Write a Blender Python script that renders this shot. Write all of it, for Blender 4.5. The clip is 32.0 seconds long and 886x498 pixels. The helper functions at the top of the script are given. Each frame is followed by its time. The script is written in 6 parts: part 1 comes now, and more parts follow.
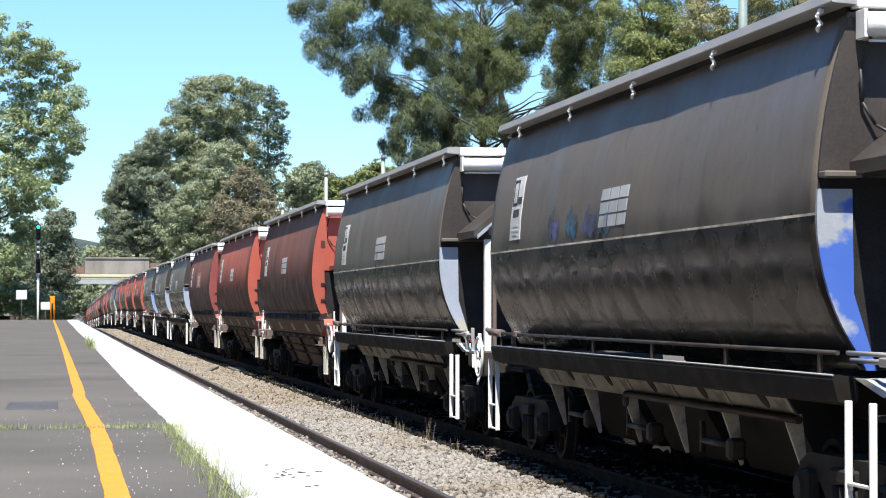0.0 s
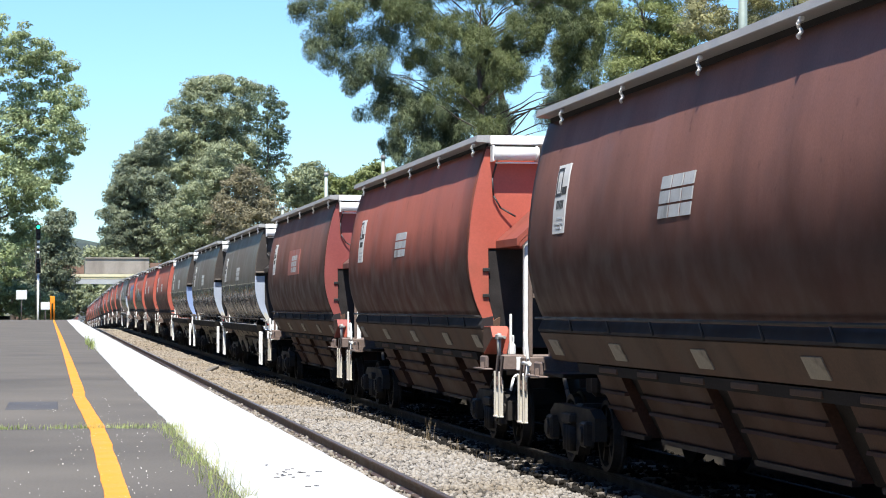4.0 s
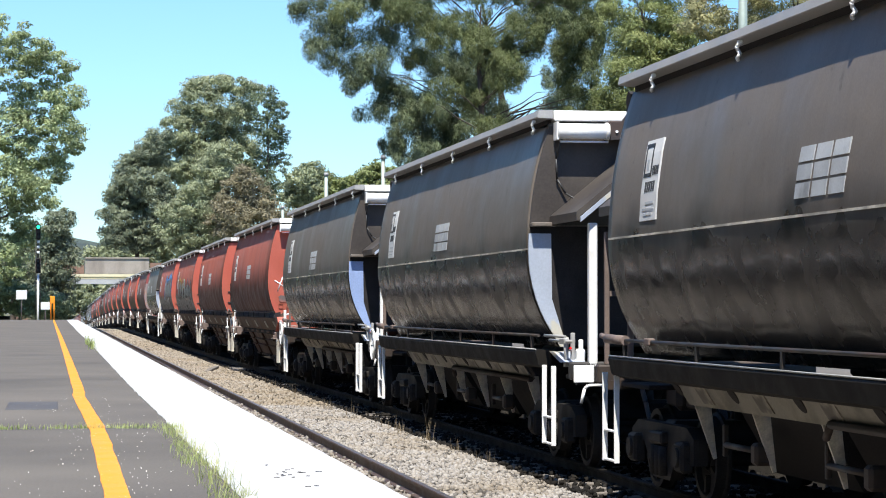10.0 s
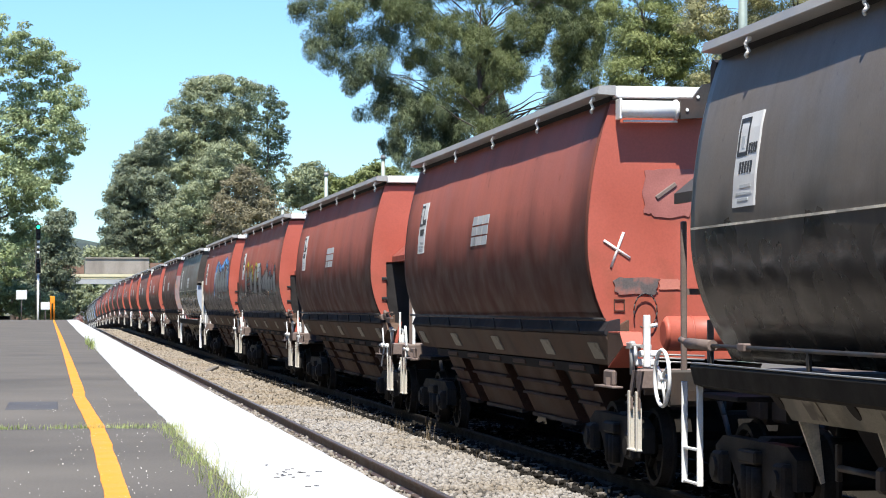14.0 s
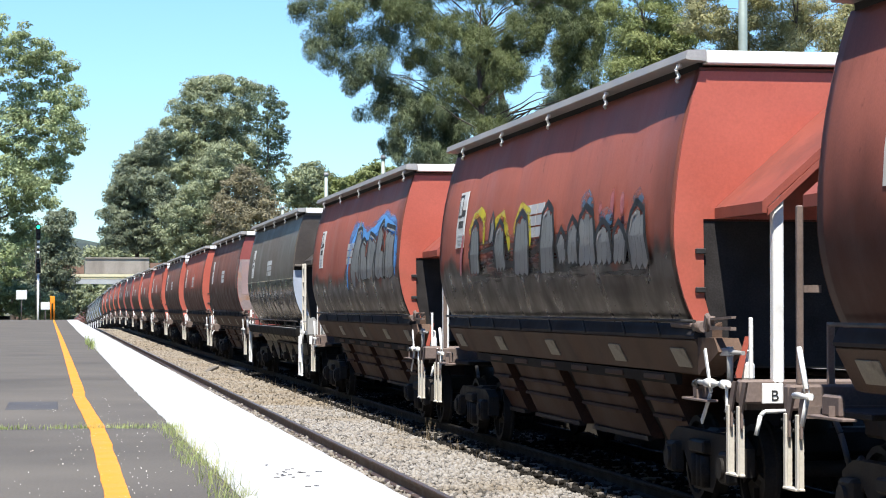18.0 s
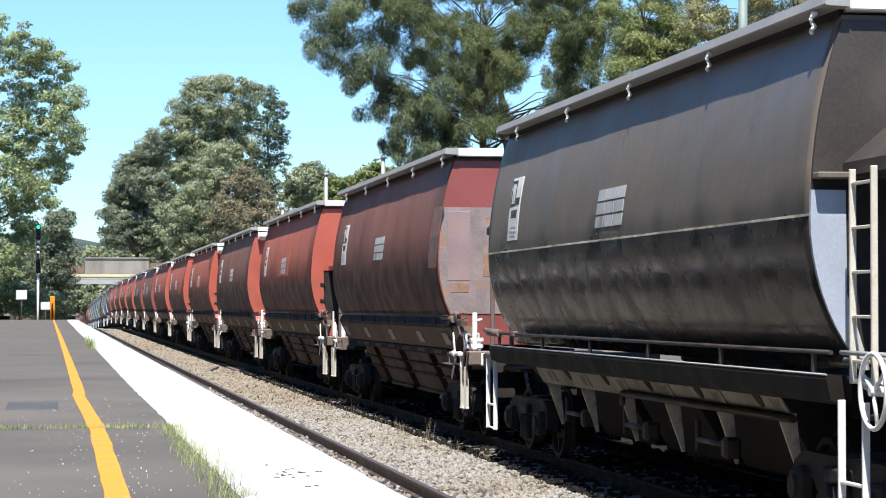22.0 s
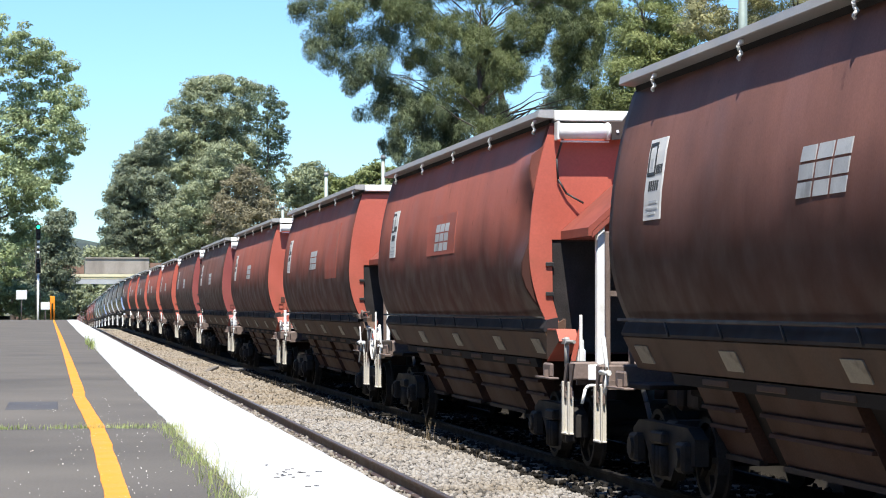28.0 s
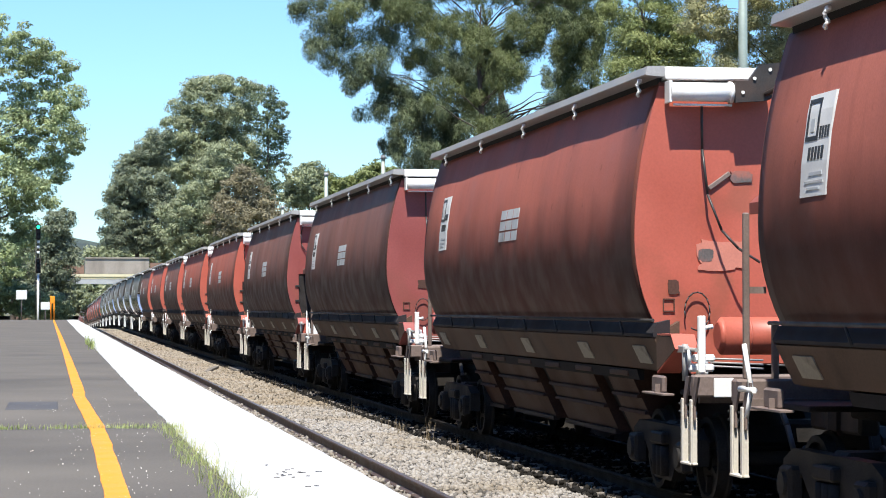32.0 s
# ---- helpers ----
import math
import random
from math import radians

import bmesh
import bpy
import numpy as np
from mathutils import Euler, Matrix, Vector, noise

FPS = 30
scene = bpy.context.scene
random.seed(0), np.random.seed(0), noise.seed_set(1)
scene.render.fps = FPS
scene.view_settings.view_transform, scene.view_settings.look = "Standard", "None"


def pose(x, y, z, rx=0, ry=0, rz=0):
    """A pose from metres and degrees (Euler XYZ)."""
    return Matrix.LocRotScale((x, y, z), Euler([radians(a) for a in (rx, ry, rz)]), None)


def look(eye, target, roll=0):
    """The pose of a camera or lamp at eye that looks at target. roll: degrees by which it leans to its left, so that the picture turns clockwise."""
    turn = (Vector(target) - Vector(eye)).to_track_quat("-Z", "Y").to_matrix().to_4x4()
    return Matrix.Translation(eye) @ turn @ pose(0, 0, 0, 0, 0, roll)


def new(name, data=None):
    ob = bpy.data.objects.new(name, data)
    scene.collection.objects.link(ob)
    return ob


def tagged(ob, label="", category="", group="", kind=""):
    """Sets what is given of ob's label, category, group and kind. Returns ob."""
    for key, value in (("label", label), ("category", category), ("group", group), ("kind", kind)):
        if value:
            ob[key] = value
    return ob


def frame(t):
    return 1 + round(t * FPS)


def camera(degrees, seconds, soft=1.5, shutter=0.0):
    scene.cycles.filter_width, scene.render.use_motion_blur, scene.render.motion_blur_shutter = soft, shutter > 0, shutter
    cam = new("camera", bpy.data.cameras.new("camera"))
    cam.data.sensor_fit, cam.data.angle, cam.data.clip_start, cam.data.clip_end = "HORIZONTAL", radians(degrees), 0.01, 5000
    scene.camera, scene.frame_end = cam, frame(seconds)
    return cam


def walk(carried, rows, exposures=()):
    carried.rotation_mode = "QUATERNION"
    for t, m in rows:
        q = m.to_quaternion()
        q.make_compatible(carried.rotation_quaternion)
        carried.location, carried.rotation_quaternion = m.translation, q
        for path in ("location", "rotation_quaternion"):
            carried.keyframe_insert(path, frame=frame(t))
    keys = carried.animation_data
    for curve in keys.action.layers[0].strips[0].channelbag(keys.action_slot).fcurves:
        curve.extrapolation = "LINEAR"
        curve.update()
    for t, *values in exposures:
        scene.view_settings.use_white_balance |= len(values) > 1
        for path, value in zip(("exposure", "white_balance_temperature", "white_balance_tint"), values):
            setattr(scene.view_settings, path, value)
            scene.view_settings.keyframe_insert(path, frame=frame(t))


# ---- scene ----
import functools

TRACK_PITCH = 17.342        # coupling to coupling, m
EYE_Z = 1.9                 # above the rail tops, which are z = 0


def travelled(t):
    """Metres that the train has moved towards the camera at t seconds."""
    return 9.2513 * t + 0.0066 * t * t + 0.0001156 * t ** 3


def fall(y):
    """How far the line lies below its level by the platform: it runs downhill beyond 195 m."""
    return 0.0 if y < 195 else (0.0001 * (y - 195) ** 2 if y < 255 else 0.36 + 0.012 * (y - 255))


# camera: stands still, low on the platform, long lens
cam = camera(21.654, 32.0, soft=1.0)
still = pose(0, 0, EYE_Z, 91.439, 0, -9.53)
walk(cam, [(0.0, still), (32.0, still)], exposures=[(0.0, 0.81), (32.0, 0.81)])

# light: clear sky, sun behind the camera, almost in line with the track
SUN_EL, SUN_AZ = 63.0, 195.0      # azimuth of the sun seen from the place, from +Y clockwise
world = bpy.data.worlds.new("world")
scene.world = world
world.use_nodes = True
wn = world.node_tree.nodes
sky = wn.new("ShaderNodeTexSky")
sky.sky_type = "NISHITA"
sky.sun_disc = False
sky.sun_elevation = radians(SUN_EL)
sky.sun_rotation = radians(SUN_AZ)
sky.air_density, sky.dust_density, sky.ozone_density = 1.15, 0.0, 1.6
wn["Background"].inputs[1].default_value = 0.086
tint = wn.new("ShaderNodeMix")      # clear autumn air: bluer towards the horizon than the model gives
tint.data_type, tint.blend_type = "RGBA", "MULTIPLY"
tint.inputs[0].default_value = 1.0
tint.inputs[7].default_value = (0.67, 0.97, 1.37, 1.0)
world.node_tree.links.new(sky.outputs[0], tint.inputs[6])
world.node_tree.links.new(tint.outputs[2], wn["Background"].inputs[0])
sun_data = bpy.data.lights.new("sun", "SUN")
sun_data.energy, sun_data.angle, sun_data.color = 5.0, radians(0.53), (1.0, 0.955, 0.87)
sun = new("sun", sun_data)
_e, _a = radians(SUN_EL), radians(SUN_AZ)
sun_at = Vector((math.sin(_a) * math.cos(_e), math.cos(_a) * math.cos(_e), math.sin(_e)))
sun.matrix_basis = look(sun_at * 50, (0, 0, 0))

# ---- materials ----


def mat(name, col, rough=0.6, metal=0.0, var=0.25, scale=3.0, fine=60.0, bump=0.2, dist=0.004, stain=None, stain_amt=0.5,
        stain_scale=(1, 1, 1), stain_size=1.0, stain_edge=(0.45, 0.6), rand=0.0, spec=0.5, sheen_rough=0.12, wave=0.0, runs=None, grime_shade=None, gloss=None, film=0.06, ends=None):
    """Two scales of noise over a base colour, an optional stain layer with shapes of its own, grain relief."""
    m = bpy.data.materials.new(name)
    m.use_nodes = True
    n, l = m.node_tree.nodes, m.node_tree.links
    b = n["Principled BSDF"]
    tc = n.new("ShaderNodeTexCoord")
    co = tc.outputs["Object"]

    def tex(size, detail=5, vec=co):
        t = n.new("ShaderNodeTexNoise")
        t.inputs["Scale"].default_value, t.inputs["Detail"].default_value = size, detail
        l.new(vec, t.inputs["Vector"])
        return t.outputs["Fac"]

    def ramp(x, lo, hi, a, c):
        r = n.new("ShaderNodeMapRange")
        l.new(x, r.inputs[0])
        for i, v in enumerate((lo, hi, a, c)):
            r.inputs[i + 1].default_value = v
        return r.outputs[0]

    def mix(fac, a, c, kind="MIX"):
        x = n.new("ShaderNodeMix")
        x.data_type, x.blend_type = "RGBA", kind
        for sock, v in ((x.inputs[0], fac), (x.inputs[6], a), (x.inputs[7], c)):
            if isinstance(v, (int, float)):
                sock.default_value = v
            elif isinstance(v, tuple):
                sock.default_value = (*v, 1)
            else:
                l.new(v, sock)
        return x.outputs[2]

    big, small = tex(scale), tex(fine, 3)
    dark, light = tuple(c * (1 - var) for c in col), tuple(min(1, c * (1 + var)) for c in col)
    c1 = mix(ramp(big, 0.3, 0.7, 0, 1), dark, light)
    g = n.new("ShaderNodeCombineColor")
    k = ramp(small, 0.25, 0.75, 1 - var * 0.8, 1 + var * 0.8)
    for i in range(3):
        l.new(k, g.inputs[i])
    c1 = mix(1.0, c1, g.outputs[0], "MULTIPLY")
    if rand:
        oi = n.new("ShaderNodeObjectInfo")
        g2 = n.new("ShaderNodeCombineColor")
        k2 = ramp(oi.outputs["Random"], 0, 1, 1 - rand, 1 + rand)
        for i in range(3):
            l.new(k2, g2.inputs[i])
        c1 = mix(1.0, c1, g2.outputs[0], "MULTIPLY")
    if stain:
        mp = n.new("ShaderNodeMapping")
        mp.inputs["Scale"].default_value = stain_scale
        l.new(co, mp.inputs[0])
        s = tex(stain_size, 6, mp.outputs[0])
        c1 = mix(ramp(s, *stain_edge, 0, stain_amt), c1, stain)
    if runs:
        mp2 = n.new("ShaderNodeMapping")
        mp2.inputs["Scale"].default_value = (1.0, 5.0, 0.7)
        l.new(co, mp2.inputs[0])
        c1 = mix(ramp(tex(1.3, 8, mp2.outputs[0]), 0.56, 0.72, 0, 0.13), c1, runs)
        c1 = mix(ramp(tex(5.5, 4), 0.68, 0.74, 0, 0.35), c1, runs)
    # lower flank darker: road grime, and shade below the widest girth put into colour
    if grime_shade:
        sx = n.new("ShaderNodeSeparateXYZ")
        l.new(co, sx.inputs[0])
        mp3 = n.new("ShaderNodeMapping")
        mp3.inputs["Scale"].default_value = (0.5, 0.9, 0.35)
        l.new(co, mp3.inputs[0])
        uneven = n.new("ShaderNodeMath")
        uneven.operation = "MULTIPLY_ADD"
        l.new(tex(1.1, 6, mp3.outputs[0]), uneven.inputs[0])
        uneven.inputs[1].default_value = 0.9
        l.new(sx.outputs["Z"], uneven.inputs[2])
        low = ramp(uneven.outputs[0], *(grime_shade[4:] or (3.6, 2.95)), 0, grime_shade[3])
        c1 = mix(low, c1, tuple(grime_shade[:3]))
    if ends:      # smoke and coupling dirt towards both ends of a barrel
        sy, ab, ad = n.new("ShaderNodeSeparateXYZ"), n.new("ShaderNodeMath"), n.new("ShaderNodeMath")
        l.new(co, sy.inputs[0])
        ab.operation, ad.operation = "ABSOLUTE", "MULTIPLY_ADD"
        l.new(sy.outputs["Y"], ab.inputs[0])
        l.new(tex(0.7, 5), ad.inputs[0])
        ad.inputs[1].default_value = 1.6
        l.new(ab.outputs[0], ad.inputs[2])
        c1 = mix(ramp(ad.outputs[0], 6.2, 7.5, 0, ends), c1, (0.05, 0.03, 0.026))
    l.new(c1, b.inputs["Base Color"])
    rg = ramp(big, 0.3, 0.7, max(0.03, rough - sheen_rough), min(1, rough + sheen_rough))
    if gloss and grime_shade:     # the darkened lower flank also gets its own gloss
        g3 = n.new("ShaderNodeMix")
        l.new(ramp(low, 0, grime_shade[3], 0, 1), g3.inputs[0])
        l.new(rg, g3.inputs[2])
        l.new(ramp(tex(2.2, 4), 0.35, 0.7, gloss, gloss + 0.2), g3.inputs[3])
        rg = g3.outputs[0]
        l.new(ramp(low, 0, grime_shade[3], spec, film), b.inputs["Specular IOR Level"])
    l.new(rg, b.inputs["Roughness"])
    b.inputs["Metallic"].default_value = metal
    if not (gloss and grime_shade):
        b.inputs["Specular IOR Level"].default_value = spec
    if bump:
        bp = n.new("ShaderNodeBump")
        bp.inputs["Strength"].default_value, bp.inputs["Distance"].default_value = bump, dist
        l.new(small if fine else big, bp.inputs["Height"])
        if wave:
            b2 = n.new("ShaderNodeBump")
            b2.inputs["Strength"].default_value, b2.inputs["Distance"].default_value = wave, 0.03
            l.new(tex(1.7, 2), b2.inputs["Height"])
            l.new(b2.outputs[0], bp.inputs["Normal"])
        l.new(bp.outputs[0], b.inputs["Normal"])
    return m


def leaf_mat(name, col, col2, trans=0.25):
    """Leaves: colour varies from leaf to leaf and clump to clump; some light comes through."""
    m = bpy.data.materials.new(name)
    m.use_nodes = True
    n, l = m.node_tree.nodes, m.node_tree.links
    b = n["Principled BSDF"]
    geo, tc = n.new("ShaderNodeNewGeometry"), n.new("ShaderNodeTexCoord")
    ns = n.new("ShaderNodeTexNoise")
    ns.inputs["Scale"].default_value = 0.35
    l.new(tc.outputs["Object"], ns.inputs["Vector"])
    add = n.new("ShaderNodeMath")
    add.operation = "MULTIPLY_ADD"
    l.new(geo.outputs["Random Per Island"], add.inputs[0])
    add.inputs[1].default_value = 0.32
    l.new(ns.outputs["Fac"], add.inputs[2])
    r = n.new("ShaderNodeValToRGB")
    r.color_ramp.elements[0].position, r.color_ramp.elements[1].position = 0.3, 0.9
    r.color_ramp.elements[0].color, r.color_ramp.elements[1].color = (*col, 1), (*col2, 1)
    l.new(add.outputs[0], r.inputs[0])
    l.new(r.outputs[0], b.inputs["Base Color"])
    b.inputs["Roughness"].default_value = 0.5
    b.inputs["Specular IOR Level"].default_value = 0.35
    tr = n.new("ShaderNodeBsdfTranslucent")
    l.new(r.outputs[0], tr.inputs["Color"])
    mx = n.new("ShaderNodeMixShader")
    mx.inputs[0].default_value = trans
    l.new(b.outputs[0], mx.inputs[1])
    l.new(tr.outputs[0], mx.inputs[2])
    l.new(mx.outputs[0], n["Material Output"].inputs["Surface"])
    return m


def glow(name, col, strength):
    m = bpy.data.materials.new(name)
    m.use_nodes = True
    b = m.node_tree.nodes["Principled BSDF"]
    b.inputs["Base Color"].default_value = (*col, 1)
    b.inputs["Emission Color"].default_value = (*col, 1)
    b.inputs["Emission Strength"].default_value = strength
    return m


SOOT, RUST = (0.035, 0.026, 0.022), (0.16, 0.075, 0.04)
STREAK = dict(stain_scale=(0.5, 0.8, 0.4), stain_size=0.9, fine=45.0, bump=0.1, dist=0.006)
M_RED = mat("red_oxide_paint", (0.44, 0.146, 0.108), 0.55, 0, 0.12, 0.6, spec=0.06, ends=0.7, grime_shade=(0.048, 0.023, 0.018, 0.82), gloss=0.36, wave=0.3, runs=(0.09, 0.035, 0.028), stain=SOOT, stain_amt=0.3, stain_edge=(0.45, 0.75), **STREAK)
M_BROWN = mat("sooty_red_paint", (0.265, 0.128, 0.104), 0.52, 0, 0.14, 0.6, spec=0.06, ends=0.7, grime_shade=(0.056, 0.027, 0.022, 0.82), gloss=0.36, wave=0.3, runs=(0.06, 0.03, 0.025), stain=SOOT, stain_amt=0.45, stain_edge=(0.38, 0.7), **STREAK)
# black barrel: shade below the seam is put into the lower flank's colour
M_BLACK = mat("black_paint", (0.165, 0.142, 0.12), 0.44, 0, 0.12, 0.6, spec=0.2, film=0.15, wave=0.5, grime_shade=(0.017, 0.015, 0.013, 0.9, 3.3, 2.85), gloss=0.15, runs=(0.035, 0.03, 0.026), stain=(0.15, 0.135, 0.118), stain_amt=0.35, stain_edge=(0.45, 0.72), **STREAK)
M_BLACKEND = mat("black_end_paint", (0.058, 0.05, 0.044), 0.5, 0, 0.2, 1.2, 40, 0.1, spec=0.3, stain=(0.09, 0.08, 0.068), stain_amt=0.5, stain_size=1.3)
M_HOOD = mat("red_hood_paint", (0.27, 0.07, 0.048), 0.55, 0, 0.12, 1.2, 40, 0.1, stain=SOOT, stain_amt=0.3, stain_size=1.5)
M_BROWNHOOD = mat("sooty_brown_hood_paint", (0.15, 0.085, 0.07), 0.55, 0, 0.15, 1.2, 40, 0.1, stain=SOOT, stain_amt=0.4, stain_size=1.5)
M_DULLEND = mat("dull_maroon_paint", (0.27, 0.07, 0.062), 0.5, 0, 0.12, 1.2, 40, 0.08, stain=RUST, stain_amt=0.3, stain_size=1.3, stain_edge=(0.58, 0.7))
M_REDEND = mat("clean_red_paint", (0.43, 0.103, 0.068), 0.5, 0, 0.1, 1.2, 40, 0.08, stain=RUST, stain_amt=0.35, stain_size=1.3, stain_edge=(0.6, 0.7))
M_CAP = mat("grey_paint", (0.33, 0.33, 0.325), 0.5, 0.0, 0.15, 2.5, 70, 0.15, stain=(0.3, 0.28, 0.25), stain_amt=0.4)
M_WHITE = mat("white_paint", (0.8, 0.8, 0.78), 0.5, 0, 0.06, 4, 50, 0.1, stain=(0.45, 0.42, 0.36), stain_amt=0.35, stain_size=3, stain_edge=(0.6, 0.75))
M_PANEL = mat("pale_blue_grey_paint", (0.42, 0.47, 0.56), 0.45, 0.1, 0.1, 1.5, 40, 0.08, stain=(0.58, 0.54, 0.42), stain_amt=0.8, stain_size=1.2, stain_edge=(0.57, 0.6))
M_BLUEPANEL = mat("lavender_blue_paint", (0.3, 0.4, 0.66), 0.45, 0.1, 0.12, 1.5, 40, 0.08, stain=(0.55, 0.56, 0.5), stain_amt=0.7, stain_size=1.1, stain_edge=(0.58, 0.64))
M_STEEL = mat("grimy_steel", (0.03, 0.028, 0.026), 0.6, 0.1, 0.3, 3, 60, 0.25, stain=RUST, stain_amt=0.2, stain_size=2)
# near black; also puts shade into end recesses, hopper gaps and holes
M_DARK = mat("plain_black", (0.034, 0.031, 0.031), 0.8, 0, 0.3, 3, 60, 0.25, spec=0.1)
M_HOPPER = mat("dusty_grey_steel", (0.23, 0.21, 0.166), 0.6, 0.1, 0.25, 1.5, 50, 0.2, stain=(0.05, 0.045, 0.04), stain_amt=0.6, stain_size=1.6)
M_TAGGED = mat("tagged_red_paint", (0.44, 0.146, 0.108), 0.5, 0, 0.1, 0.6, spec=0.06, ends=0.7, film=0.34, grime_shade=(0.022, 0.019, 0.014, 0.97, 3.0, 2.82), gloss=0.24, wave=0.6, runs=(0.05, 0.03, 0.025), stain=SOOT, stain_amt=0.25, stain_edge=(0.45, 0.75), **STREAK)
M_BOGIE = mat("oily_cast_steel", (0.03, 0.028, 0.027), 0.6, 0.0, 0.35, 3, 60, 0.25, spec=0.1, stain=(0.05, 0.042, 0.035), stain_amt=0.35, stain_size=4)
M_SILL = mat("grimy_red_brown_paint", (0.095, 0.05, 0.039), 0.65, 0, 0.25, 1.2, 45, 0.2, spec=0.15, stain=SOOT, stain_amt=0.4, stain_size=1.2)
M_SILLFACE = mat("dusty_brown_sill", (0.125, 0.08, 0.058), 0.65, 0, 0.2, 1.0, 45, 0.2, spec=0.15, stain=SOOT, stain_amt=0.45, stain_size=1.4, stain_edge=(0.48, 0.66))
M_DUSTY = mat("dusty_pinkish_steel", (0.2, 0.15, 0.13), 0.7, 0, 0.2, 2, 50, 0.2, stain=SOOT, stain_amt=0.4, stain_size=2)
M_GRIME = mat("brown_road_grime", (0.034, 0.02, 0.015), 0.7, 0, 0.3, 1.5, 50, 0.25, stain=SOOT, stain_amt=0.6, stain_size=1.5)
M_FIN = mat("worn_light_steel", (0.7, 0.65, 0.55), 0.55, 0.2, 0.2, 3, 50, 0.2, stain=SOOT, stain_amt=0.5, stain_size=2.5)
M_MARK = mat("faded_cream_marker", (0.36, 0.32, 0.25), 0.6, 0, 0.2, 6, 60, 0.1, stain=SOOT, stain_amt=0.85, stain_size=3)
M_PLATE = mat("white_plate", (0.72, 0.72, 0.7), 0.4, 0, 0.06, 3, 50, 0.05)
M_INK = mat("black_ink", (0.03, 0.03, 0.03), 0.5, 0, 0.1, 5, 50, 0)
M_LOGO = mat("silver_grey_lettering", (0.5, 0.52, 0.53), 0.45, 0, 0.12, 4, 60, 0.05, stain=SOOT, stain_amt=0.5, stain_size=2.5, stain_edge=(0.55, 0.7))
M_PATCH = mat("faded_red_patch", (0.36, 0.13, 0.105), 0.5, 0, 0.12, 3, 60, 0.05)
M_PATCHRED = mat("pale_red_patch", (0.4, 0.125, 0.092), 0.5, 0, 0.12, 1.5, 60, 0.05, spec=0.06)
M_RAIL = mat("rusted_rail_side", (0.085, 0.055, 0.042), 0.6, 0.3, 0.25, 4, 80, 0.3)
# near-black steel; on track 2 it holds the train's shade in its colour
M_DARKSTEEL = mat("near_black_steel", (0.016, 0.014, 0.012), 0.7, 0.0, 0.25, 4, 80, 0.3, spec=0.15)
M_RAILTOP = mat("polished_rail_head", (0.16, 0.14, 0.125), 0.42, 0.6, 0.15, 4, 80, 0.1)
M_ASPHALT = mat("grey_asphalt", (0.112, 0.103, 0.093), 0.92, 0, 0.2, 0.5, 55, 0.6, 0.004, spec=0.15, stain=(0.15, 0.138, 0.12), stain_amt=0.35, stain_size=0.9, stain_edge=(0.42, 0.68))
M_PATCHTAR = mat("fresh_bitumen", (0.072, 0.07, 0.072), 0.8, 0, 0.2, 2, 120, 0.4)
M_COPING = mat("white_painted_coping", (0.48, 0.48, 0.467), 0.6, 0, 0.05, 2, 90, 0.3, stain=(0.42, 0.4, 0.35), stain_amt=0.5, stain_size=1.3, stain_edge=(0.6, 0.7))
M_YELLOW = mat("yellow_line_paint", (0.84, 0.275, 0.008), 0.6, 0, 0.1, 3, 70, 0.3, stain=(0.35, 0.22, 0.1), stain_amt=0.4, stain_size=5, stain_edge=(0.6, 0.74))
M_BALLAST = mat("ballast_bed", (0.2, 0.178, 0.15), 0.9, 0, 0.35, 1.2, 28, 1.0, 0.03)
# ballast colour with the train's shade put in
M_SHADEBED = mat("shade_dark_ballast", (0.012, 0.0105, 0.009), 0.95, 0, 0.35, 1.2, 28, 1.0, 0.03, spec=0.1)
M_EARTH = mat("dry_grassy_earth", (0.13, 0.125, 0.06), 0.95, 0, 0.35, 0.15, 5, 0.6, 0.03)
M_CONC = mat("weathered_concrete", (0.29, 0.255, 0.215), 0.8, 0, 0.15, 0.4, 12, 0.3, 0.01, stain=(0.16, 0.135, 0.11), stain_amt=0.6, stain_size=0.5, stain_scale=(1, 1, 0.3))
M_BEAM = mat("cream_painted_beam", (0.58, 0.52, 0.34), 0.5, 0, 0.1, 0.6, 10, 0.1)
M_BEAMGREY = mat("grey_painted_beam", (0.38, 0.38, 0.37), 0.5, 0.1, 0.1, 0.6, 10, 0.1)
M_BRICK = mat("brown_brick", (0.22, 0.13, 0.09), 0.85, 0, 0.2, 0.6, 14, 0.3, 0.01)
M_POLE = mat("pale_green_galvanised_pole", (0.32, 0.38, 0.33), 0.5, 0.2, 0.1, 2, 40, 0.1)
M_BARK = mat("grey_brown_bark", (0.075, 0.058, 0.046), 0.9, 0, 0.35, 1.5, 14, 0.8, 0.03)
M_HILL = mat("distant_forest", (0.045, 0.06, 0.045), 0.9, 0, 0.4, 0.02, 0.12, 0.8, 3.0)
M_BLOCKER = mat("dark_green_screen", (0.035, 0.045, 0.02), 0.95, 0, 0.5, 0.4, 4, 1.0, 0.2)
M_SLEEPER = mat("grey_sleeper", (0.16, 0.14, 0.12), 0.9, 0, 0.2, 2, 40, 0.4)
L_GUM = leaf_mat("gum_leaves", (0.075, 0.105, 0.038), (0.44, 0.51, 0.26), 0.3)
L_DARK = leaf_mat("dark_pine_leaves", (0.08, 0.1, 0.065), (0.27, 0.3, 0.19), 0.3)
L_HILLTREE = leaf_mat("olive_leaves", (0.14, 0.162, 0.096), (0.385, 0.42, 0.245), 0.3)
L_SHEOAK = leaf_mat("sheoak_needles", (0.045, 0.062, 0.024), (0.21, 0.245, 0.1), 0.3)
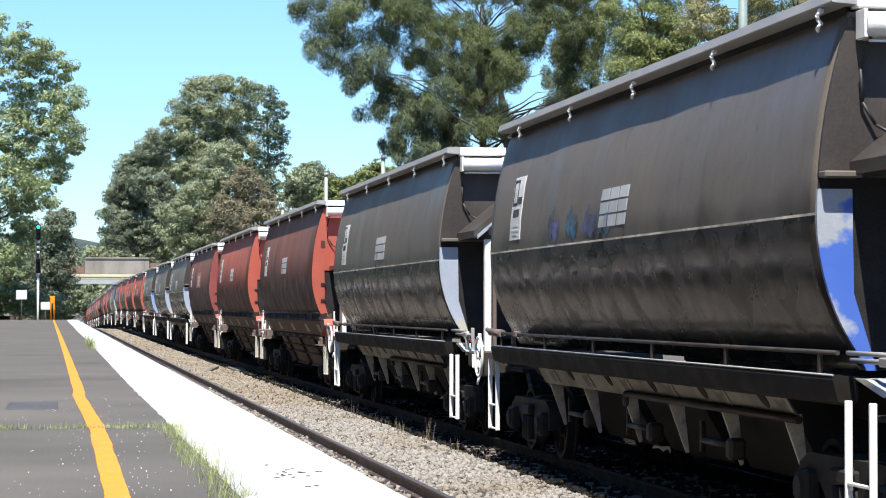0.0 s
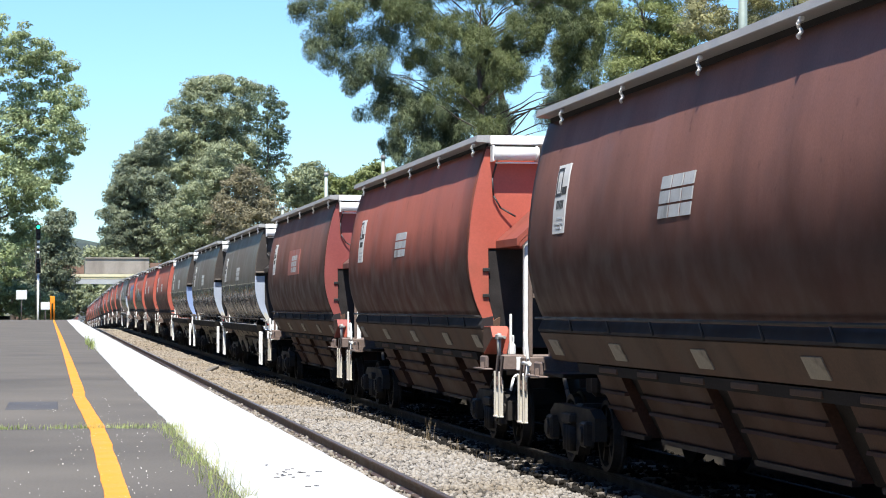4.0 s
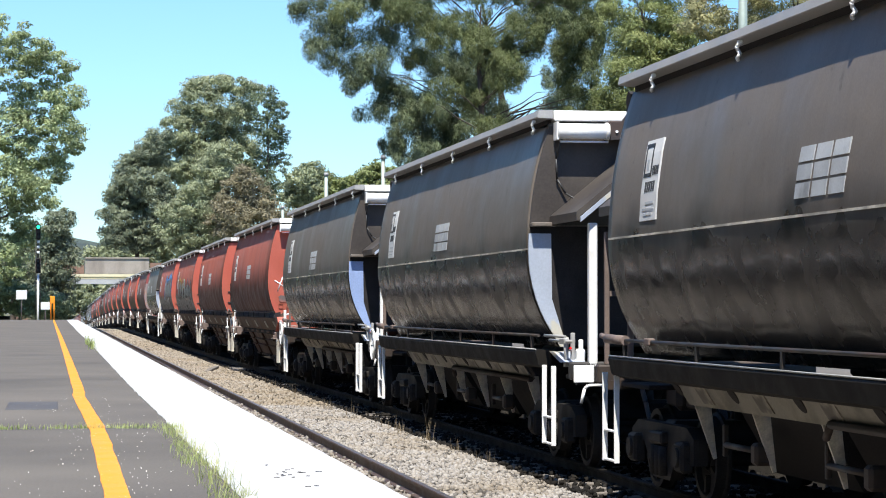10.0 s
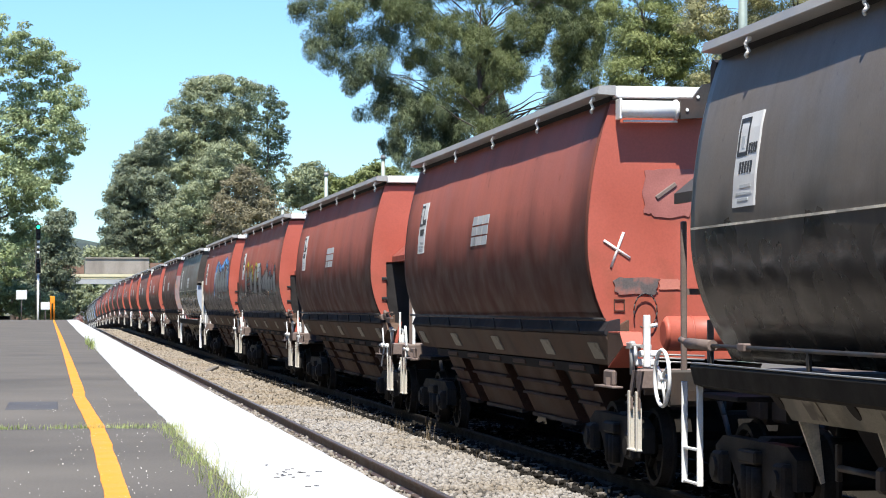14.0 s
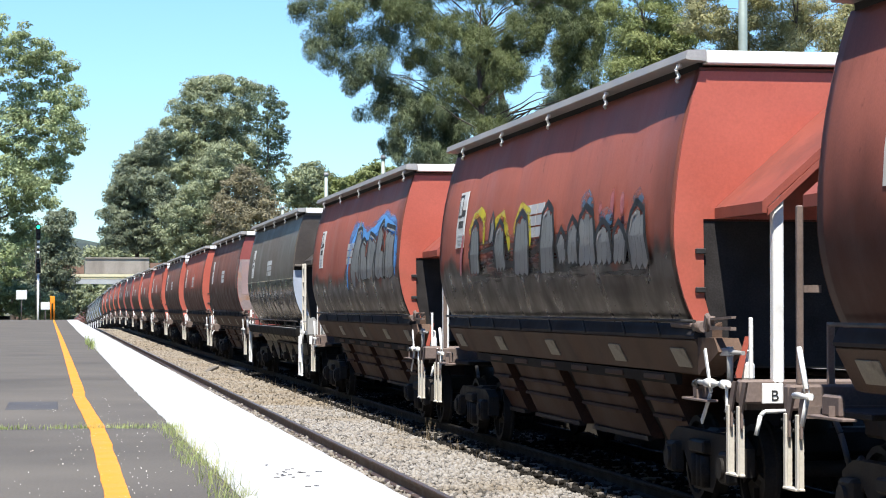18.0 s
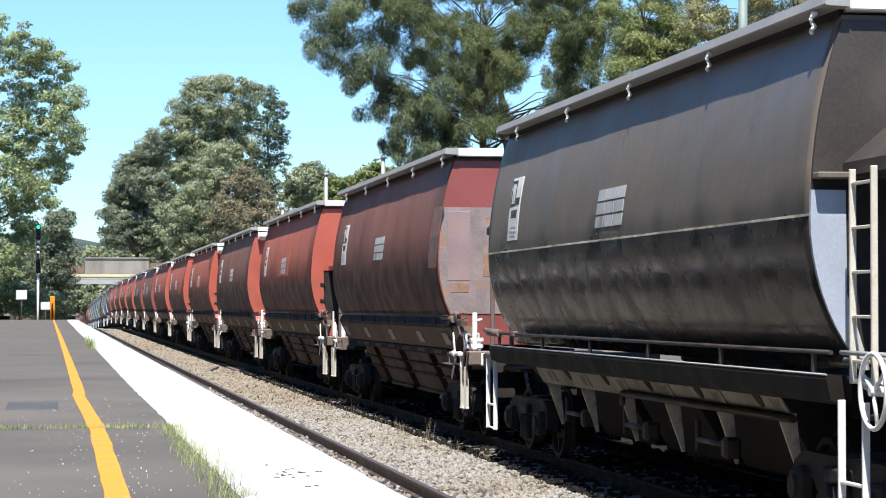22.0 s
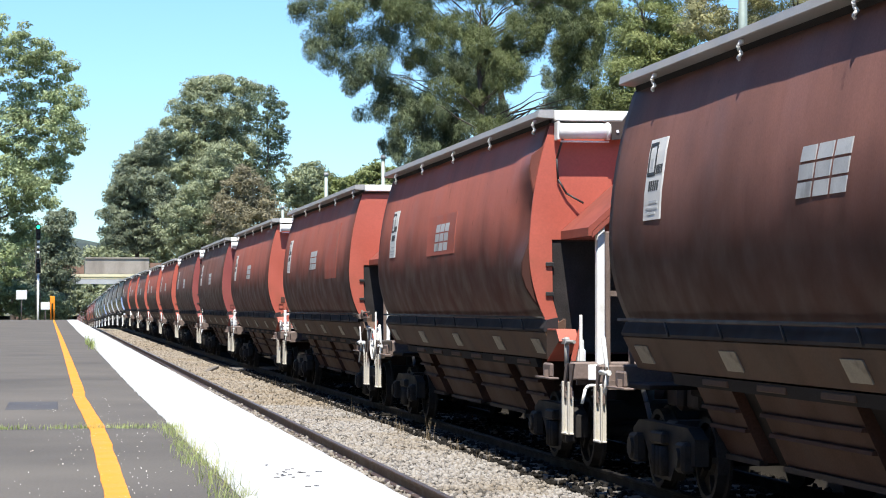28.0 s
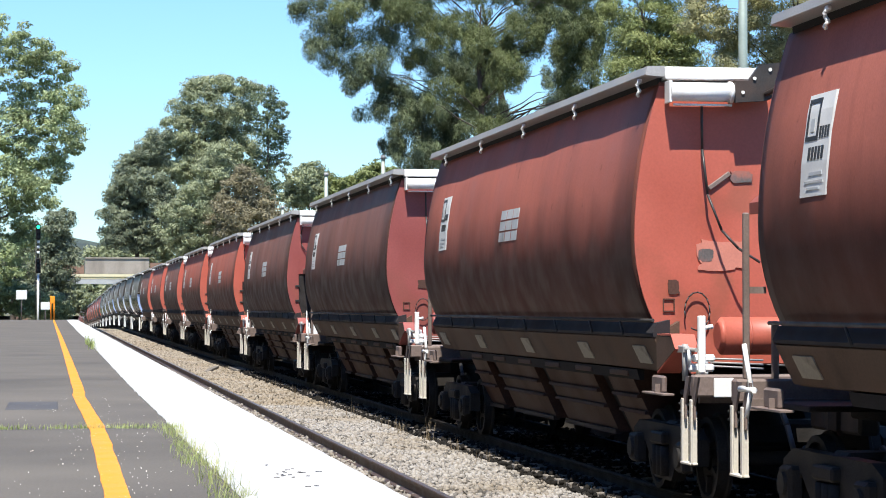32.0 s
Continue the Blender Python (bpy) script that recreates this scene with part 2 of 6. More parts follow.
L_OLIVE = leaf_mat("olive_needles", (0.13, 0.135, 0.066), (0.46, 0.44, 0.22), 0.35)
L_BRIGHT = leaf_mat("yellow_green_leaves", (0.09, 0.115, 0.036), (0.33, 0.37, 0.145), 0.35)
L_BLUE = leaf_mat("blue_green_needles", (0.045, 0.066, 0.04), (0.21, 0.26, 0.145), 0.25)
L_RUSSET = leaf_mat("russet_leaves", (0.105, 0.095, 0.06), (0.3, 0.265, 0.16), 0.25)
L_GRASS = leaf_mat("green_grass", (0.200, 0.250, 0.062), (0.525, 0.600, 0.250), 0.5)
L_PALEGRASS = leaf_mat("pale_grass", (0.3, 0.33, 0.11), (0.66, 0.66, 0.34), 0.5)
L_DRY = leaf_mat("dry_weeds", (0.12, 0.09, 0.06), (0.3, 0.24, 0.16), 0.2)

# ---- mesh helpers ----


def box(bm, c, s, rot=None, bevel=0.0):
    """A box of size s about c; rot: a matrix; bevel: rounded edges."""
    tmp = bmesh.new()
    bmesh.ops.create_cube(tmp, size=1.0)
    bmesh.ops.scale(tmp, vec=s, verts=tmp.verts)
    if bevel:
        bmesh.ops.bevel(tmp, geom=tmp.edges[:], offset=bevel, segments=1, affect="EDGES", profile=0.5)
    m = Matrix.Translation(c) @ (rot.to_4x4() if rot else Matrix())
    join(bm, tmp, m)


def join(bm, tmp, m=Matrix()):
    idx = [bm.verts.new(m @ v.co) for v in tmp.verts]
    tmp.verts.index_update()
    for f in tmp.faces:
        g = bm.faces.new([idx[v.index] for v in f.verts])
        g.smooth = f.smooth
    tmp.free()


def rod(bm, a, b, r, r2=None, n=8, caps=True):
    """A round bar from a to b."""
    a, b = Vector(a), Vector(b)
    r2 = r if r2 is None else r2
    q = (b - a).to_track_quat("Z", "Y")
    rings = []
    for p, rad in ((a, r), (b, r2)):
        rings.append([bm.verts.new(p + q @ Vector((rad * math.cos(2 * math.pi * i / n), rad * math.sin(2 * math.pi * i / n), 0))) for i in range(n)])
    for i in range(n):
        f = bm.faces.new((rings[0][i], rings[0][(i + 1) % n], rings[1][(i + 1) % n], rings[1][i]))
        f.smooth = True
    if caps:
        bm.faces.new(rings[0][::-1])
        bm.faces.new(rings[1])


def pipe(bm, pts, r, n=6):
    for a, b in zip(pts, pts[1:]):
        rod(bm, a, b, r, n=n)


def prism(bm, poly, axis, a, b):
    """A closed outline in the plane across axis ('x', 'y' or 'z'), drawn out from a to b."""
    def put(p, v):
        return {"x": (v, p[0], p[1]), "y": (p[0], v, p[1]), "z": (p[0], p[1], v)}[axis]
    lo = [bm.verts.new(put(p, a)) for p in poly]
    hi = [bm.verts.new(put(p, b)) for p in poly]
    n = len(poly)
    for i in range(n):
        bm.faces.new((lo[i], lo[(i + 1) % n], hi[(i + 1) % n], hi[i]))
    bm.faces.new(lo[::-1])
    bm.faces.new(hi)


def loft(bm, poly, ys):
    """A closed outline in x, z, drawn along y through the stations ys and down the line's fall."""
    rings = [[bm.verts.new((p[0], y, p[1] - fall(y))) for p in poly] for y in ys]
    n = len(poly)
    for a, b in zip(rings, rings[1:]):
        for i in range(n):
            bm.faces.new((a[i], a[(i + 1) % n], b[(i + 1) % n], b[i]))
    bm.faces.new(rings[0][::-1])
    bm.faces.new(rings[-1])


STATIONS = [-60, 100, 195, 205, 215, 225, 235, 245, 255, 400, 900]


def ring(bm, c, axis, R, r, n=20, k=6):
    """A torus about the point c with the given axis."""
    q = Vector(axis).to_track_quat("Z", "Y")
    vs = []
    for i in range(n):
        a = 2 * math.pi * i / n
        vs.append([bm.verts.new(Vector(c) + q @ Vector(((R + r * math.cos(2 * math.pi * j / k)) * math.cos(a), (R + r * math.cos(2 * math.pi * j / k)) * math.sin(a),
                  r * math.sin(2 * math.pi * j / k)))) for j in range(k)])
    for i in range(n):
        for j in range(k):
            f = bm.faces.new((vs[i][j], vs[(i + 1) % n][j], vs[(i + 1) % n][(j + 1) % k], vs[i][(j + 1) % k]))
            f.smooth = True


def mesh_of(name, bm, material):
    bmesh.ops.recalc_face_normals(bm, faces=bm.faces[:])
    me = bpy.data.meshes.new(name)
    bm.to_mesh(me)
    bm.free()
    me.materials.append(material)
    return me


def part(name, bm, material, parent, label=""):
    """One mesh object under a thing or a part; bm may be a ready mesh."""
    me = bm if isinstance(bm, bpy.types.Mesh) else mesh_of(name, bm, material)
    ob = new(name, me)
    ob.parent = parent
    return tagged(ob, label)


def thing(name, label, category, group="", at=(0, 0, 0), rz=0.0, kind=""):
    ob = new(name)
    ob.matrix_basis = pose(*at, 0, 0, rz)
    ob.empty_display_size = 0.2
    return tagged(ob, label, category, group, kind)


def solid(name, bm, material, label, category, kind="", group="", at=(0, 0, 0)):
    ob = new(name, mesh_of(name, bm, material))
    ob.matrix_basis = pose(*at)
    return tagged(ob, label, category, group, kind)


LIB = {}


def lib(key, material, build):
    """A mesh that is built once for each material and then shared by all alike parts."""
    k = (key, material.name)
    if k not in LIB:
        bm = bmesh.new()
        build(bm)
        LIB[k] = mesh_of(key, bm, material)
    return LIB[k]


def cloud_mesh(name, verts, faces, material):
    me = bpy.data.meshes.new(name)
    v, f = np.asarray(verts, np.float32), np.asarray(faces, np.int32)
    me.vertices.add(len(v))
    me.vertices.foreach_set("co", v.ravel())
    me.loops.add(f.size)
    me.loops.foreach_set("vertex_index", f.ravel())
    me.polygons.add(len(f))
    me.polygons.foreach_set("loop_start", np.arange(0, f.size, f.shape[1], dtype=np.int32))
    me.update(calc_edges=True)
    me.materials.append(material)
    return me

# ---- the setting ----
TRACK1_X, TRACK2_X = 3.16, 7.12
PLAT_Z, PLAT_EDGE, PLAT_END = 1.0, 1.638, 168.0

bm = bmesh.new()
xs = [-3000, -400, -60, 2.0, 14, 60, 400, 3000]
ys = [-3000, -300, -30, 30, 120, 195, 225, 255, 400, 900, 1500, 4000]
grid = [[bm.verts.new((x, y, -0.6 - fall(min(y, 900)) if abs(x) < 70 else -0.6 - fall(min(y, 900)) + 0.002 * (abs(x) - 70))) for y in ys] for x in xs]
for i in range(len(xs) - 1):
    for j in range(len(ys) - 1):
        bm.faces.new((grid[i][j], grid[i + 1][j], grid[i + 1][j + 1], grid[i][j + 1]))
solid("ground", bm, M_EARTH, "dry grassy earth beside the railway line", "ground", "structure")

# ballast bed under both tracks, with its shoulders
bm = bmesh.new()
loft(bm, [(1.3, -0.65), (1.3, -0.19), (4.5, -0.19), (5.0, -0.25), (5.7, -0.25), (6.0, -0.19), (8.6, -0.19), (9.6, -0.65)], STATIONS)
solid("ballast_bed", bm, M_BALLAST, "bed of grey crushed stone under two railway tracks", "ballast", "structure")

# dark strip over the ballast: the train's cast shade in its colour
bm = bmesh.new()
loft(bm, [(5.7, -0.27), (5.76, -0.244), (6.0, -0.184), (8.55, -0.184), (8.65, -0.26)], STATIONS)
solid("track_bed", bm, M_SHADEBED, "ballast under the running track, the train's shade in its colour", "ballast", "structure")


def rail_mesh(side, top):
    sec = [(-0.065, -0.16), (0.065, -0.16), (0.065, -0.145), (0.012, -0.125), (0.012, -0.045), (0.036, -0.034), (0.036, -0.006), (0.028, 0.0), (-0.028, 0.0),
           (-0.036, -0.006), (-0.036, -0.034), (-0.012, -0.045), (-0.012, -0.125), (-0.065, -0.145)]
    bm = bmesh.new()
    loft(bm, sec, STATIONS)
    me = mesh_of("rail", bm, side)
    me.materials.append(top)
    for f in me.polygons:
        if f.normal.z > 0.9 and max(me.vertices[i].co.x for i in f.vertices) < 0.03 and min(me.vertices[i].co.x for i in f.vertices) > -0.03:
            f.material_index = 1
    return me


# track 2 gets a darker copy, the train's shade put into its colour
RAILS = {1: rail_mesh(M_RAIL, M_RAILTOP), 2: rail_mesh(M_DARKSTEEL, M_DARKSTEEL)}
for n, cx in ((1, TRACK1_X), (2, TRACK2_X)):
    tr = thing("railway_track", "steel rails on sleepers in grey ballast", "track", "railway tracks", (cx, 0, 0), kind="structure")
    for s in (-1, 1):
        r = part("rail", RAILS[n], None, tr, "rust-brown steel rail with a polished head" if n == 1 else "near-black steel rail, the train's shade in its colour")
        r.location.x = s * 0.755
    sl = lib("sleeper", M_SLEEPER, lambda b: box(b, (0, 0, -0.2), (2.4, 0.23, 0.1), bevel=0.01))
    for k in range(110):
        o = part("sleeper", sl, None, tr)
        o.location = (0, 8 + k * 0.66, 0)

# loose stones of the ballast, dense where they lie near
rng = np.random.default_rng(5)


def stone_field(name, n, x0, x1, y0, y1, size, z, label, material, bias=1.0):
    base = np.array([(1, 0, -.2), (-.5, .87, -.3), (-.5, -.87, -.2), (.3, .6, .6), (-.7, 0, .7), (.4, -.5, .8), (0, 0, -.8)], np.float32)
    tri = np.array([(0, 3, 5), (3, 4, 5), (1, 4, 3), (0, 1, 3), (2, 5, 4), (1, 2, 4), (0, 5, 2), (0, 6, 1), (1, 6, 2), (2, 6, 0)])
    a = rng.uniform(0, 2 * np.pi, n)
    c, s = np.cos(a), np.sin(a)
    sc = size * rng.uniform(0.5, 1.25, (n, 1)) * rng.uniform(0.7, 1.3, (n, 3))
    v = base[None] * sc[:, None] * (1 + rng.uniform(-.25, .25, (n, 7, 3)))
    tilt = rng.uniform(-.7, .7, n)[:, None]
    v = np.stack([v[..., 0], v[..., 1] * np.cos(tilt) - v[..., 2] * np.sin(tilt), v[..., 1] * np.sin(tilt) + v[..., 2] * np.cos(tilt)], -1)
    v = np.stack([v[..., 0] * c[:, None] - v[..., 1] * s[:, None], v[..., 0] * s[:, None] + v[..., 1] * c[:, None], v[..., 2]], -1)
    px = rng.uniform(x0, x1, n)
    py = y0 + (y1 - y0) * rng.uniform(0, 1, n) ** bias
    pz = z - np.array([fall(q) for q in py]) - 0.05 * np.clip(1 - np.abs((px - 5.35) / 0.7), 0, 1) + rng.uniform(-.02, .03, n)
    v += np.stack([px, py, pz], -1)[:, None]
    f = (tri[None] + 7 * np.arange(n)[:, None, None]).reshape(-1, 3)
    me = cloud_mesh(name, v.reshape(-1, 3), f, material)
    return tagged(new(name, me), label, "gravel", kind="stuff")


def stone_mat(name, cols):
    m = bpy.data.materials.new(name)
    m.use_nodes = True
    n, l = m.node_tree.nodes, m.node_tree.links
    g, r, tc, ns = n.new("ShaderNodeNewGeometry"), n.new("ShaderNodeValToRGB"), n.new("ShaderNodeTexCoord"), n.new("ShaderNodeTexNoise")
    l.new(g.outputs["Random Per Island"], r.inputs[0])
    el = r.color_ramp.elements
    for i, c in enumerate(cols):
        e = el[i] if i < 2 else el.new(0.5)
        e.position, e.color = i / (len(cols) - 1), (*c, 1)
    mx = n.new("ShaderNodeMix")
    mx.data_type, mx.blend_type = "RGBA", "MULTIPLY"
    mx.inputs[0].default_value = 0.6
    ns.inputs["Scale"].default_value = 0.5
    l.new(tc.outputs["Object"], ns.inputs["Vector"])
    r2 = n.new("ShaderNodeValToRGB")
    r2.color_ramp.elements[0].color, r2.color_ramp.elements[1].color = (0.75, 0.66, 0.52, 1), (1, 1, 1, 1)
    r2.color_ramp.elements[0].position, r2.color_ramp.elements[1].position = 0.35, 0.6
    l.new(ns.outputs["Fac"], r2.inputs[0])
    l.new(r.outputs[0], mx.inputs[6])
    l.new(r2.outputs[0], mx.inputs[7])
    b = n["Principled BSDF"]
    l.new(mx.outputs[2], b.inputs["Base Color"])
    b.inputs["Roughness"].default_value = 0.9
    b.inputs["Specular IOR Level"].default_value = 0.15
    return m


M_STONE = stone_mat("crushed_stone", [(0.07, 0.065, 0.06), (0.35, 0.33, 0.305), (0.165, 0.153, 0.14), (0.24, 0.215, 0.187)])
M_STONEFAR = stone_mat("rust_dusted_stone", [(0.09, 0.076, 0.06), (0.33, 0.292, 0.24), (0.18, 0.155, 0.124), (0.24, 0.204, 0.163)])
stone_field("ballast_stones", 23000, 3.95, 5.72, 20, 48, 0.038, -0.17, "loose grey and tan ballast stones between the tracks", M_STONE)
stone_field("ballast_stones", 12500, 3.95, 5.72, 48, 110, 0.05, -0.17, "loose grey and tan ballast stones between the tracks", M_STONEFAR)
stone_field("ballast_stones", 7000, 3.95, 5.72, 110, 260, 0.08, -0.17, "loose grey and tan ballast stones between the tracks", M_STONEFAR)
stone_field("ballast_stones", 9000, 1.7, 3.9, 14, 60, 0.04, -0.17, "loose grey ballast stones beside the platform", M_STONE)
# stones beside and under the train carry its shade in their colour
M_SHADESTONE = stone_mat("shade_dark_stone", [(0.007, 0.0065, 0.006), (0.022, 0.02, 0.018), (0.013, 0.012, 0.01)])
stone_field("ballast_stones", 14000, 5.72, 8.6, 18, 75, 0.042, -0.17, "ballast stones under the train, its shade in their colour", M_SHADESTONE)

# platform
bm = bmesh.new()
prism(bm, [(-14, -0.6), (PLAT_EDGE - 0.05, -0.6), (PLAT_EDGE - 0.05, PLAT_Z - 0.14), (PLAT_EDGE - 0.02, PLAT_Z), (-14, PLAT_Z)], "y", -20, PLAT_END)
platform = solid("platform", bm, M_ASPHALT, "worn grey asphalt railway platform with white edge", "platform", "structure")


def ribbon(rows, z0, z1):
    """A thin slab along y; rows of (y, left x, right x)."""
    b = bmesh.new()
    vs = [[b.verts.new((x, y, z)) for x, z in ((l, z0), (l, z1), (r, z1), (r, z0))] for y, l, r in rows]
    for p, q in zip(vs, vs[1:]):
        for i in range(3):
            b.faces.new((p[i], p[i + 1], q[i + 1], q[i]))
    b.faces.new(vs[0])
    b.faces.new(vs[-1][::-1])
    return b


rows = []
random.seed(3)
y = -20.0
while y < PLAT_END:
    w = 0.012 * noise.noise((y * 1.7, 0, 0)) + random.uniform(-.008, .008)
    tw = 0.05 * noise.noise((y * 0.05, 4, 0))
    rows.append((y, 0.87 + w + tw * 0.6, PLAT_EDGE + 0.012 * noise.noise((y * 2.2, 9, 0))))
    y += 0.18 if y < 40 else 0.8
part("coping", ribbon(rows, PLAT_Z - 0.12, PLAT_Z + 0.006), M_COPING, platform, "white painted platform edge")
line = [(-20, 0.30), (10.9, 0.30), (17.3, 0.32), (21.5, 0.275), (23.7, 0.25), (25.3, 0.268), (38.4, 0.25), (66, 0.2), (154, 0.0), (168, 0.0)]
rows = []
y = -20.0
while y < PLAT_END - 1:
    c = np.interp(y, [p[0] for p in line], [p[1] for p in line])
    h = 0.06 + 0.008 * noise.noise((y * 0.8, 2, 0)) + random.uniform(-.002, .002)
    rows.append((y, c - h + 0.006 * noise.noise((y * 1.6, 5, 0)), c + h + 0.006 * noise.noise((y * 1.6, 7, 0))))
    y += 0.12 if y < 40 else 0.7
part("safety_line", ribbon(rows, PLAT_Z - 0.01, PLAT_Z + 0.005), M_YELLOW, platform, "hand-painted wavering yellow safety line")
bm = bmesh.new()
box(bm, (-0.19, 21.5, PLAT_Z - 0.004), (0.46, 1.7, 0.016), bevel=0.004)
part("tar_patch", bm, M_PATCHTAR, platform, "dark rectangular bitumen repair")
bm = bmesh.new()
box(bm, (-4.0, 17.4, PLAT_Z - 0.006), (9.7, 0.07, 0.018), bevel=0.004)
part("joint", bm, M_PATCHTAR, platform, "dark joint across the asphalt")
# flakes and grit on the asphalt
M_GRIT = stone_mat("pale_grit", [(0.4, 0.38, 0.35), (0.85, 0.83, 0.79), (0.6, 0.58, 0.53)])
n = 360
gx = np.where(rng.uniform(0, 1, n) < 0.55, rng.normal(0.3, 0.16, n), rng.uniform(-2.2, 0.86, n))
gy = 10.3 + 13 * rng.uniform(0, 1, n) ** 1.7
base = np.array([(-1, -1, 0), (1, -.8, 0), (.9, 1, 0), (-.8, .9, 0)], np.float32) * 0.5
ang = rng.uniform(0, 6.28, n)
sz = 0.002 + 0.006 * rng.uniform(0, 1, n) ** 4
qx = gx[:, None] + sz[:, None] * (base[None, :, 0] * np.cos(ang)[:, None] - base[None, :, 1] * np.sin(ang)[:, None])
qy = gy[:, None] + 2 * sz[:, None] * (base[None, :, 0] * np.sin(ang)[:, None] + base[None, :, 1] * np.cos(ang)[:, None])
low = np.stack([qx, qy, np.full_like(qx, PLAT_Z + 0.001)], -1)
high = low.copy()
high[..., 2] += 0.005
v = np.concatenate([low, high], 1).reshape(-1, 3)
quad = np.array([(4, 5, 6, 7), (0, 1, 5, 4), (1, 2, 6, 5), (2, 3, 7, 6), (3, 0, 4, 7)])
f = (quad[None] + 8 * np.arange(n)[:, None, None]).reshape(-1, 4)
tagged(new("grit", cloud_mesh("grit", v, f, M_GRIT)), "pale flakes and grit scattered on the asphalt", "grit", kind="stuff")


bm = bmesh.new()
for k in range(18):
    a = Euler((0, 0, rng.uniform(0, 3.1))).to_matrix()
    box(bm, (1.27 + rng.normal(0, 0.06), 12.3 + rng.normal(0, 0.35), PLAT_Z + 0.008), (rng.uniform(0.004, 0.014), rng.uniform(0.01, 0.04), 0.005), a)
solid("crumbs", bm, M_PATCHTAR, "dark crumbs of dirt on the white platform edge", "dirt", kind="stuff")


def grass(name, pts, h, w, material, label, lean=0.5):
    """Bent blades, three quads each."""
    V, F = [], []
    for (x, y, z, s) in pts:
        a, b = rng.uniform(0, 6.28), rng.uniform(0.1, lean)
        hh, ww = h * s * rng.uniform(.5, 1.2), w * rng.uniform(.6, 1.2)
        dx, dy = math.cos(a), math.sin(a)
        k = len(V)
        for t in (0, .35, .7, 1.0):
            o = b * hh * t * t
            q = ww * (1 - t) ** 0.7
            V += [(x + dx * o - dy * q, y + dy * o + dx * q, z + hh * t), (x + dx * o + dy * q, y + dy * o - dx * q, z + hh * t)]
        F += [(k + 2 * i, k + 2 * i + 1, k + 2 * i + 3, k + 2 * i + 2) for i in range(3)]
    return tagged(new(name, cloud_mesh(name, V, F, material)), label, "grass", kind="stuff")


pts = []
for i in range(950):
    y = 10.3 + 7.0 * rng.uniform() ** 0.9
    dens = 0.55 + 0.45 * math.sin(y * 3.1) * math.sin(y * 1.3)
    if rng.uniform() < dens:
        pts.append((0.84 + rng.normal(0, 0.04) - 0.08 * rng.uniform() * (1 if y < 15 else 0.4), y, PLAT_Z, rng.uniform(.3, 1.15)))
grass("edge_grass", pts, 0.095, 0.0022, L_GRASS, "green grass tufts growing along the painted platform edge", 1.5)
pts = []
for cy in (10.6, 11.0, 11.6, 12.2, 12.6, 13.3, 13.9, 14.5, 15.2, 16.0, 16.6):
    for i in range(24):
        a, q = rng.uniform(0, 6.28), abs(rng.normal(0, 0.06))
        pts.append((0.86 + 0.02 * math.sin(cy * 7) + q * math.cos(a), cy + 1.8 * q * math.sin(a), PLAT_Z, rng.uniform(.5, 1.3)))
grass("edge_grass", pts, 0.11, 0.0022, L_PALEGRASS, "pale sunlit grass tufts leaning over the white platform edge", 1.9)
pts = [(rng.uniform(-2.2, 0.95), 17.4 + rng.normal(0, 0.06), PLAT_Z, rng.uniform(.25, .6)) for i in range(900)]
grass("crack_grass", pts, 0.09, 0.004, L_GRASS, "short grass growing from a crack across the platform", 0.9)
pts = [(0.83 + rng.normal(0, .04), 55 + rng.normal(0, 3), PLAT_Z, 1) for i in range(120)]
grass("edge_grass", pts, 0.2, 0.008, L_GRASS, "green grass tufts growing along the painted platform edge", 0.9)
pts = []
for cx, cy in ((5.62, 38), (5.68, 35.5), (5.55, 39.5), (5.7, 33), (5.5, 47), (5.6, 54), (5.7, 30.5), (5.6, 61), (5.62, 44), (5.5, 75)):
    for i in range(16):
        pts.append((cx + rng.normal(0, .05), cy + rng.normal(0, .2), -0.22, rng.uniform(.3, 1)))
grass("track_weeds", pts, 0.42, 0.006, L_DRY, "thin dry weeds standing in the ballast", 0.35)
# a dropped length of timber on the ballast
bm = bmesh.new()
box(bm, (0, 0, 0), (0.16, 6.0, 0.09), bevel=0.02)
tb = solid("loose_timber", bm, M_SLEEPER, "weathered grey timber lying on the ballast", "timber", at=(5.1, 76, -0.13))
tb.rotation_euler.z = radians(-7)

# road bridge over the line
br = thing("road_bridge", "concrete and steel road bridge across the railway", "bridge", at=(0, 284, 0))
bm = bmesh.new()
prism(bm, [(-0.3, 5.95), (0.3, 5.95), (0.3, 7.75), (0.45, 7.8), (0.45, 7.95), (-0.45, 7.95), (-0.45, 7.8), (-0.3, 7.75)], "x", 0, 7.7)
ob = part("parapet", bm, M_CONC, br, "stained brown concrete parapet")
ob.location.x = 3.7
bm = bmesh.new()
prism(bm, [(-0.3, 5.95), (0.3, 5.95), (0.3, 7.6), (-0.3, 7.6)], "x", -14, 3.6)
part("parapet", bm, M_BRICK, br)
bm = bmesh.new()
prism(bm, [(-0.3, 5.95), (0.3, 5.95), (0.3, 7.3), (-0.3, 7.3)], "x", 11.5, 28)
part("parapet", bm, M_BRICK, br)
bm = bmesh.new()
box(bm, (7, 4.2, 5.75), (42, 8.8, 0.3))
part("deck", bm, M_CONC, br)
for yy in (0.0, 2.6, 5.2, 7.8):
    bm = bmesh.new()
    prism(bm, [(-0.22, 5.3), (0.22, 5.3), (0.22, 5.36), (0.06, 5.4), (0.06, 5.55), (0.26, 5.58), (0.26, 5.9), (-0.26, 5.9), (-0.26, 5.58), (-0.06, 5.55), (-0.06, 5.4), (-0.22, 5.36)], "x", -8, 11.4)
    part("girder", bm, M_BEAM, br, "cream painted girder").location.y = yy - 0.15
bm = bmesh.new()
